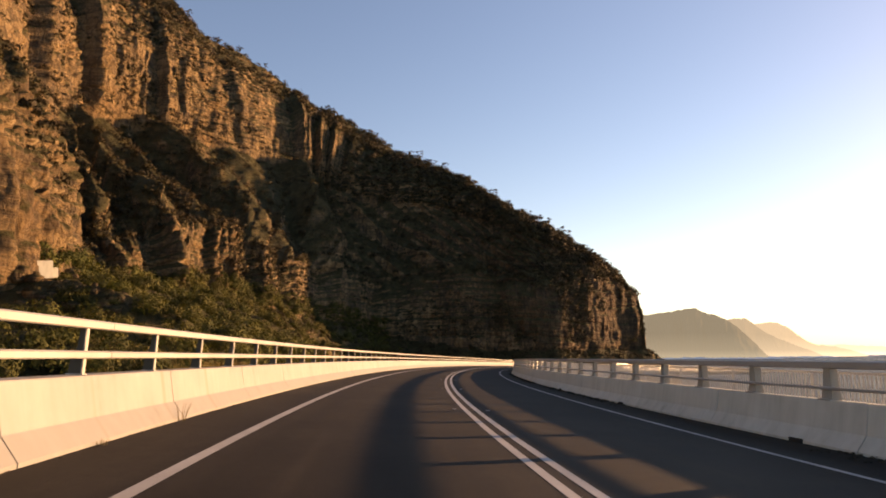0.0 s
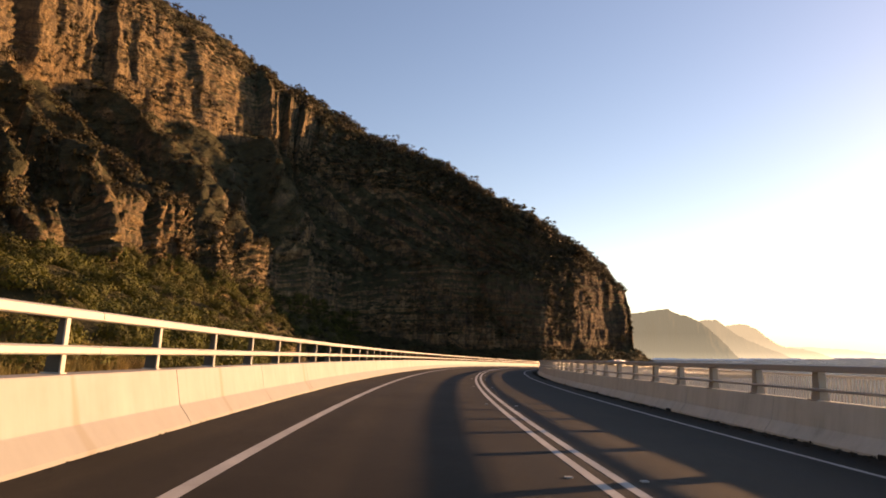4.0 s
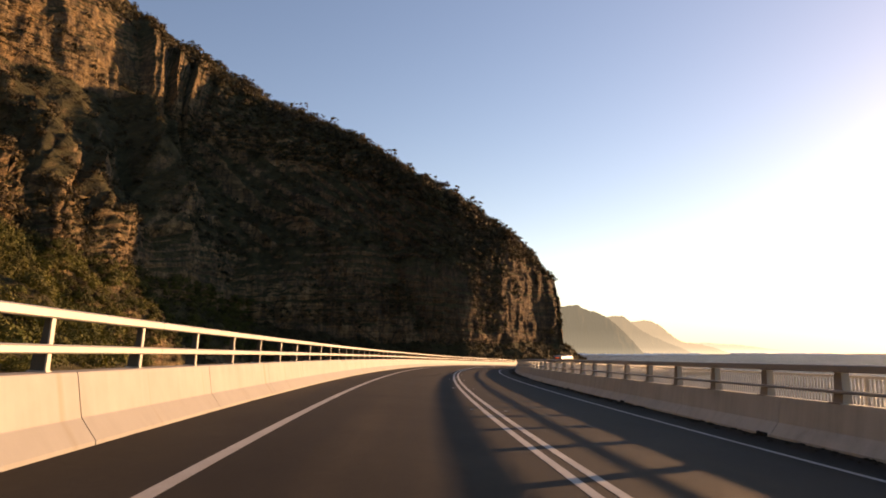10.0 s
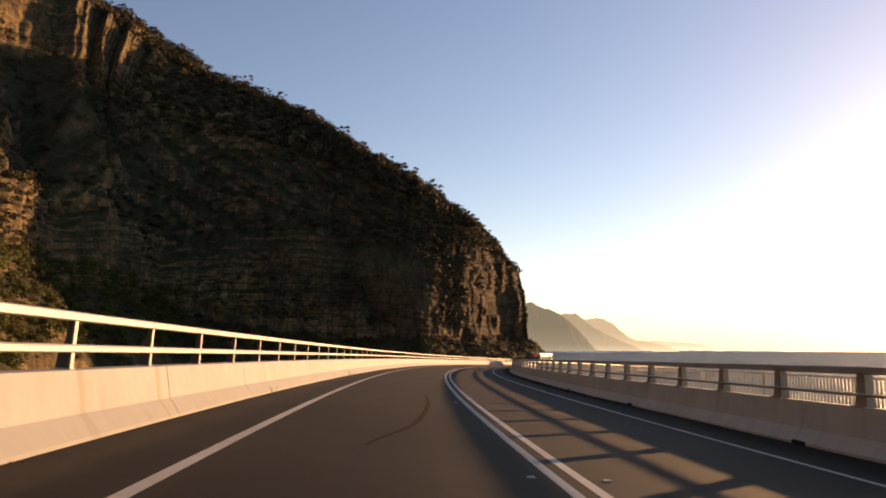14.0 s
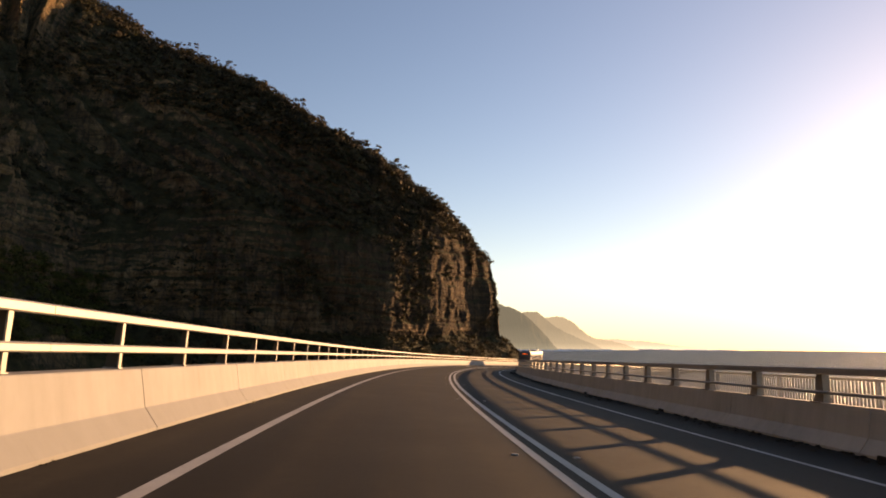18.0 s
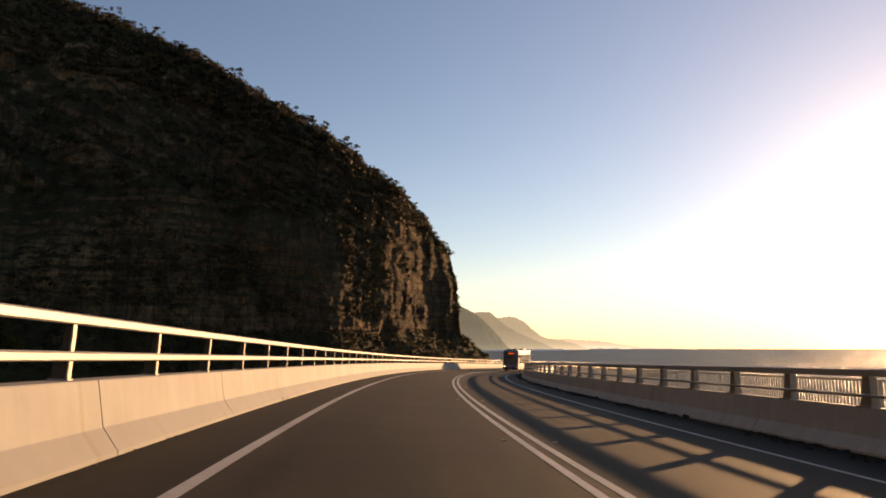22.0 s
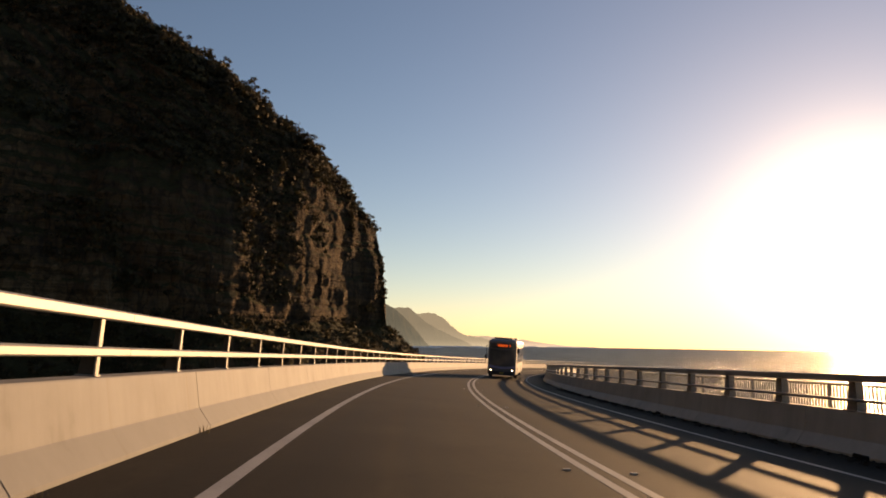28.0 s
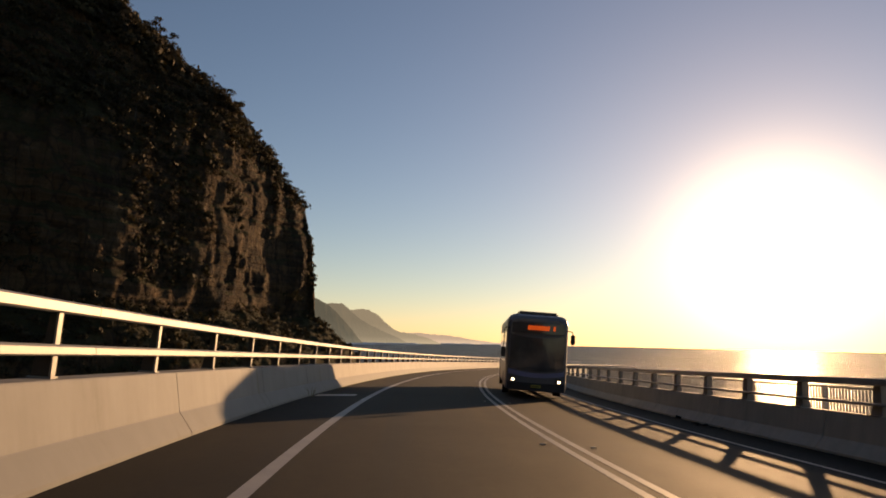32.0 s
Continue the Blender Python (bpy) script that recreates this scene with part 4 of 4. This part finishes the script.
unit = np.array([tuple(q.co) for q in bar_me.vertices])
unit_f = [tuple(f.vertices) for f in bar_me.polygons]
s = S0
while s < S1:
    if 244.0 < s < 290.0:
        piece("bar", bar_me, fence, "", road_pose(s, V_OUT, 0.0))
    else:
        c = road_at(s, V_OUT)
        o = len(far_v)
        th = float(np.interp(s, SS, TH))
        ct, st = math.cos(th), math.sin(th)
        far_v += [(c[0] + q[0] * ct + q[1] * st, c[1] - q[0] * st + q[1] * ct, c[2] + q[2]) for q in unit]
        far_f += [tuple(o + i for i in f) for f in unit_f]
    s += BAR_STEP
ob = piece("distant_bar", mesh_of("distant_bar", far_v, far_f, M_BAR), fence)
ob["kind"] = "stuff"
s = S0
while s < S1:
    piece("fence_post", fpost_me, fence, "", road_pose(s, V_OUT, 0.0))
    s += 4.86


# ---- weeds and road studs ----
def weed(s, v, size, seed):
    r = random.Random(seed)
    top = thing("weed", "dry brown weed growing at the foot of the barrier", "weed", road_pose(s, v, 0.0), "weeds along the barrier")
    for k in range(9):
        a, lean, h = r.random() * 6.28, 0.15 + 0.5 * r.random(), size * (0.5 + 0.5 * r.random())
        p0 = Vector((0.05 * math.cos(a), 0.05 * math.sin(a), -0.02))
        p1 = p0 + Vector((lean * 0.4 * h * math.cos(a), lean * 0.4 * h * math.sin(a), h * 0.6))
        p2 = p0 + Vector((lean * h * math.cos(a), lean * h * math.sin(a), h))
        bm = bmesh.new()
        rod(bm, p0, p1, 0.006, 0.005, 4)
        rod(bm, p1, p2, 0.005, 0.001, 4)
        part("stem", bm, M_GRASS, top)
    return top


for k, (s, size) in enumerate(((12.6, 0.35), (9.4, 0.12), (75.0, 0.08), (138.0, 0.25), (156.0, 0.42), (153.5, 0.12), (168.0, 0.12), (205.0, 0.15), (247.5, 0.14), (243.0, 0.05), (290.0, 0.3))):
    weed(s, V_LEFT + 0.06, size, 40 + k)

bm = bmesh.new()
box(bm, -0.05, -0.045, 0.0, 0.05, 0.045, 0.018, 0.01)
stud_me = bpy.data.meshes.new("road_stud")
bm.to_mesh(stud_me)
bm.free()
stud_me.materials.append(M_PAINT)
s = -6.0
while s < 380:
    for v in (-0.42, 0.42):
        ob = new("road_stud", stud_me)
        ob.matrix_world = road_pose(s, v, 0.001)
        tagged(ob, "small pale raised road stud beside the centre line", "road stud", "road studs")
    s += 12.0


# ---- bus ----
M_COACH = plain("bus_dark_paint", (0.085, 0.086, 0.095), (0.12, 0.121, 0.13), 0.35, 2, 0.0, 0.02, 0.001)
M_SILVER = plain("bus_silver_paint", (0.16, 0.165, 0.18), (0.22, 0.225, 0.24), 0.35, 2, 0.3, 0.02, 0.001)
M_BLUE = plain("bus_blue_stripe", (0.15, 0.16, 0.30), (0.20, 0.21, 0.36), 0.35, 2, 0.0, 0.02, 0.001)
M_RUBBER = plain("rubber", (0.012, 0.012, 0.012), (0.022, 0.022, 0.022), 0.8, 10)
M_PLATE = plain("yellow_plate", (0.45, 0.36, 0.06), (0.55, 0.44, 0.08), 0.5, 10)
M_TRIM = plain("black_plastic", (0.014, 0.014, 0.015), (0.024, 0.024, 0.026), 0.55, 10)
M_GLASS, n, l, p = material("tinted_bus_glass")
p.inputs["Base Color"].default_value = (0.035, 0.038, 0.042, 1)
p.inputs["Roughness"].default_value = 0.06
p.inputs["IOR"].default_value = 1.5
l.new(ramp(n, l, noise_node(n, l, 1.2, 4, 0.6, position(n, l)), (0.3, (0.060, 0.058, 0.060)), (0.7, (0.105, 0.102, 0.102))), p.inputs["Base Color"])


def lamp_material(name, colour, strength):
    m, n, l, p = material(name)
    p.inputs["Emission Color"].default_value = (*colour, 1)
    p.inputs["Emission Strength"].default_value = strength
    p.inputs["Base Color"].default_value = (*colour, 1)
    return m


M_HEADLIGHT = lamp_material("headlight_lens", (1.0, 0.95, 0.82), 9.0)
M_LED = lamp_material("orange_led", (1.0, 0.15, 0.035), 0.6)


def loft(sections, mat, name, parent, label="", smooth=True):
    """A skin through rings of points, closed at both ends."""
    k = len(sections[0])
    verts = [q for ring in sections for q in ring]
    faces = [(i * k + j, i * k + (j + 1) % k, (i + 1) * k + (j + 1) % k, (i + 1) * k + j) for i in range(len(sections) - 1) for j in range(k)]
    faces.append(tuple(range(k))[::-1])
    faces.append(tuple((len(sections) - 1) * k + j for j in range(k)))
    me = mesh_of(name, verts, faces, mat)
    bm = bmesh.new()
    bm.from_mesh(me)
    bmesh.ops.recalc_face_normals(bm, faces=bm.faces)
    bm.to_mesh(me)
    bm.free()
    return piece(name, me, parent, label)


def ring_of(y, half, low, high, r, steps=5):
    """A rounded upright outline across the bus at y."""
    pts = []
    for cx, cz, a0 in ((half - r, high - r, 0), (-half + r, high - r, 90), (-half + 0.12, low + 0.12, 180), (half - 0.12, low + 0.12, 270)):
        rr = r if a0 < 180 else 0.12
        for k in range(steps + 1):
            a = radians(a0 + 90 * k / steps)
            pts.append((cx + rr * math.cos(a), y, cz + rr * math.sin(a)))
    return pts


def bus(m):
    """A city bus, nose towards -y."""
    top = thing("bus", "dark city bus with a black glass front and lit orange sign", "bus", m)
    H, W, L = 3.40, 1.25, 12.2
    loft([ring_of(y, W - dx, 0.30 + dl, H - dh, 0.36) for y, dx, dl, dh in ((0.0, 0.12, 0.10, 0.22), (0.10, 0.045, 0.03, 0.10), (0.30, 0.0, 0.0, 0.03), (0.9, 0.0, 0.0, 0.0), (L - 0.3, 0.0, 0.0, 0.0), (L, 0.06, 0.05, 0.08))], M_SILVER, "body", top, "silver painted side panels")
    # front mask of black glass, curved in plan
    def mask(name, mat, x0, x1, z0, z1, lift, label="", bow=0.10, steps=12, sag=0.0):
        v, f = [], []
        for j in range(steps + 1):
            x = x0 + (x1 - x0) * j / steps
            y = -lift - bow * (1 - (x / W) ** 2)
            low, up = (z0 - sag * (1 - (x / W) ** 2), z1 - sag * (1 - (x / W) ** 2))
            v += [(x, y, low), (x, y + 0.02 * (up - low), up), (x, y + 0.06, low), (x, y + 0.06 + 0.02 * (up - low), up)]
        for j in range(steps):
            a, c = j * 4, j * 4 + 4
            f += [(a, c, c + 1, a + 1), (a + 2, a + 3, c + 3, c + 2), (a, a + 2, c + 2, c), (a + 1, c + 1, c + 3, a + 3)]
        f += [(0, 1, 3, 2), (steps * 4, steps * 4 + 2, steps * 4 + 3, steps * 4 + 1)]
        return piece(name, mesh_of(name, v, f, mat), top, label)
    mask("front_panel", M_COACH, -1.16, 1.16, 0.42, 3.08, 0.0)
    screen = mask("windscreen", M_GLASS, -1.10, 1.10, 1.24, 2.58, 0.03, sag=0.16)
    mask("sign_glass", M_GLASS, -1.06, 1.06, 2.61, 3.02, 0.03)
    mask("stripe", M_BLUE, -1.12, 1.12, 0.98, 1.16, 0.035, "dull blue stripe below the windscreen", sag=0.15)
    bumper = mask("bumper", M_TRIM, -1.14, 1.14, 0.30, 0.62, 0.05)
    # sign: rows of lit bars that cannot be read
    r = random.Random(3)
    x = -0.42
    while x < 0.40:
        w = 0.05 + 0.05 * r.random()
        bm = bmesh.new()
        box(bm, x, -0.165, 2.74, x + w, -0.14, 2.74 + 0.17 + 0.02 * r.random())
        part("sign_bar", bm, M_LED, top, "lit orange sign bar")
        x += w + 0.022
    bm = bmesh.new()
    box(bm, 0.60, -0.14, 2.74, 0.68, -0.115, 2.93)
    part("sign_bar", bm, M_LED, top, "lit orange sign bar")
    for x in (-0.92, 0.92):
        bm = bmesh.new()
        rod(bm, (x, -0.05, 0.72), (x, -0.16, 0.72), 0.14, 0.12, 14)
        lamp = part("headlight", bm, M_TRIM, top)
        bm = bmesh.new()
        rod(bm, (x, -0.155, 0.72), (x, -0.175, 0.72), 0.055, 0.05, 12)
        part("lens", bm, M_HEADLIGHT, lamp, "lit headlight lens")
    bm = bmesh.new()
    box(bm, -0.20, -0.22, 0.44, 0.20, -0.195, 0.55, 0.006)
    plate = part("number_plate", bm, M_PLATE, top)
    for k in range(6):
        bm = bmesh.new()
        box(bm, -0.15 + k * 0.052, -0.226, 0.465, -0.15 + k * 0.052 + 0.03, -0.221, 0.525)
        part("plate_bar", bm, M_TRIM, plate)
    for side in (-1, 1):
        bm = bmesh.new()
        rod(bm, (side * 1.15, -0.02, 2.78), (side * 1.36, -0.25, 2.76), 0.02, 0.02, 6)
        rod(bm, (side * 1.36, -0.25, 2.76), (side * 1.38, -0.25, 2.60 if side > 0 else 1.94), 0.02, 0.02, 6)
        arm = part("mirror_arm", bm, M_TRIM, top)
        bm = bmesh.new()
        low = 2.24 if side > 0 else 1.60
        box(bm, side * 1.38 - 0.09, -0.33, low, side * 1.38 + 0.09, -0.21, low + 0.40, 0.03)
        part("mirror", bm, M_TRIM, arm)
    for x0, x1 in ((-0.75, -0.1), (0.1, 0.75)):
        bm = bmesh.new()
        rod(bm, (x0, -0.17, 1.16), (x1, -0.185, 1.26), 0.012, 0.01, 6)
        part("wiper", bm, M_TRIM, top)
    bm = bmesh.new()
    box(bm, -0.85, 0.6, H - 0.06, 0.85, 3.2, H + 0.12, 0.08)
    part("roof_pod", bm, M_COACH, top, "dark roof-mounted air unit")
    bm = bmesh.new()
    box(bm, -0.9, 7.0, H - 0.03, 0.9, 10.2, H + 0.16, 0.08)
    part("roof_pod", bm, M_SILVER, top)
    for side in (-1, 1):
        y = 1.0
        for k in range(7):
            bm = bmesh.new()
            x = side * (W + 0.004)
            box(bm, min(x, x - side * 0.03), y, 1.30, max(x, x - side * 0.03), y + 1.38, 2.65, 0.01)
            part("side_window", bm, M_GLASS, top)
            y += 1.50
        for y in (2.6, 8.8):
            bm = bmesh.new()
            rod(bm, (side * (W - 0.28), y, 0.47), (side * (W + 0.01), y, 0.47), 0.48, 0.48, 24)
            wheel = part("wheel", bm, M_RUBBER, top)
            bm = bmesh.new()
            rod(bm, (side * (W + 0.0), y, 0.47), (side * (W + 0.025), y, 0.47), 0.28, 0.24, 18)
            part("rim", bm, M_SILVER, wheel)
    return top


BUS_S = 299.0
bus_pose = road_pose(BUS_S, 1.85, 0.0, -3.0) @ pose(0, 0, 0, 0, math.degrees(math.atan(CROSS)), 0)
bus(bus_pose)


M_SKID = plain("rubber_streak", (0.007, 0.0062, 0.0052), (0.013, 0.0110, 0.0090), 0.98, 8)
M_SKID.node_tree.nodes["Principled BSDF"].inputs["Specular IOR Level"].default_value = 0.05


# ---- tyre marks ----
def tyre_mark(places, width):
    """A dark rubber streak through (s, v) places."""
    s = np.array([q[0] for q in places])
    v = np.array([q[1] for q in places])
    t = np.linspace(0, len(places) - 1, 24)
    ss, vv = np.interp(t, range(len(places)), s), np.interp(t, range(len(places)), v)
    vv = np.convolve(np.pad(vv, 3, "edge"), np.ones(7) / 7, "valid")
    w = width * (0.4 + 0.6 * np.sin(np.linspace(0.15, math.pi - 0.15, 24)))
    left, right = road_at(ss, vv - w / 2, 0.003), road_at(ss, vv + w / 2, 0.003)
    verts = np.concatenate([left, right])
    faces = [(i, i + 1, i + 25, i + 24) for i in range(23)]
    return tagged(new("tyre_mark", mesh_of("tyre_mark", verts, faces, M_SKID)), "dark rubber streak on the asphalt", "tyre mark", kind="structure")


tyre_mark([(128, -2.4), (131, -1.6), (136, -1.2), (141, -1.2)], 0.12)


# ---- litter along the gutters ----
M_LITTER = plain("gutter_litter", (0.020, 0.016, 0.011), (0.045, 0.036, 0.024), 0.95, 12)


def litter(count, v0, v1, seed, small, more, label):
    """Leaf litter and grit gathered in uneven drifts at a barrier's foot."""
    r = np.random.default_rng(seed)
    s = r.uniform(0, 340, count * 2)
    s = s[value_noise(s / 5.0, s * 0, s * 0, seed) > -0.05][:count]
    v = v1 + (v0 - v1) * r.random(len(s)) ** 2
    at = road_at(s, v, 0.008)
    q, f = leaves(at, small + more * r.random(len(s)), 12, 0.35, r, 0.35)
    return tagged(new("gutter_litter", mesh_of("gutter_litter", q, f, M_LITTER)), label, "litter", kind="stuff")


litter(2400, 4.90, 5.36, 21, 0.03, 0.06, "dark leaf litter and grit along the seaward barrier")
litter(500, V_LEFT + 0.10, V_LEFT + 0.02, 22, 0.012, 0.025, "dark grit and leaf bits along the landward barrier")


# steel cover plate of an expansion joint in the shoulder, laid askew
low_edge = [road_at(s, v, 0.001) for s, v in ((290.3, -5.60), (291.8, -4.50), (292.5, -4.50), (291.0, -5.60))]
top_edge = [q + np.array([0, 0, 0.012]) for q in low_edge]
plate_faces = [(4, 5, 6, 7), (0, 4, 7, 3), (1, 2, 6, 5), (0, 1, 5, 4), (3, 7, 6, 2), (0, 3, 2, 1)]
tagged(new("expansion_joint", mesh_of("expansion_joint", low_edge + top_edge, plate_faces, M_RAIL)), "pale steel joint plate across the road shoulder", "expansion joint", kind="structure")
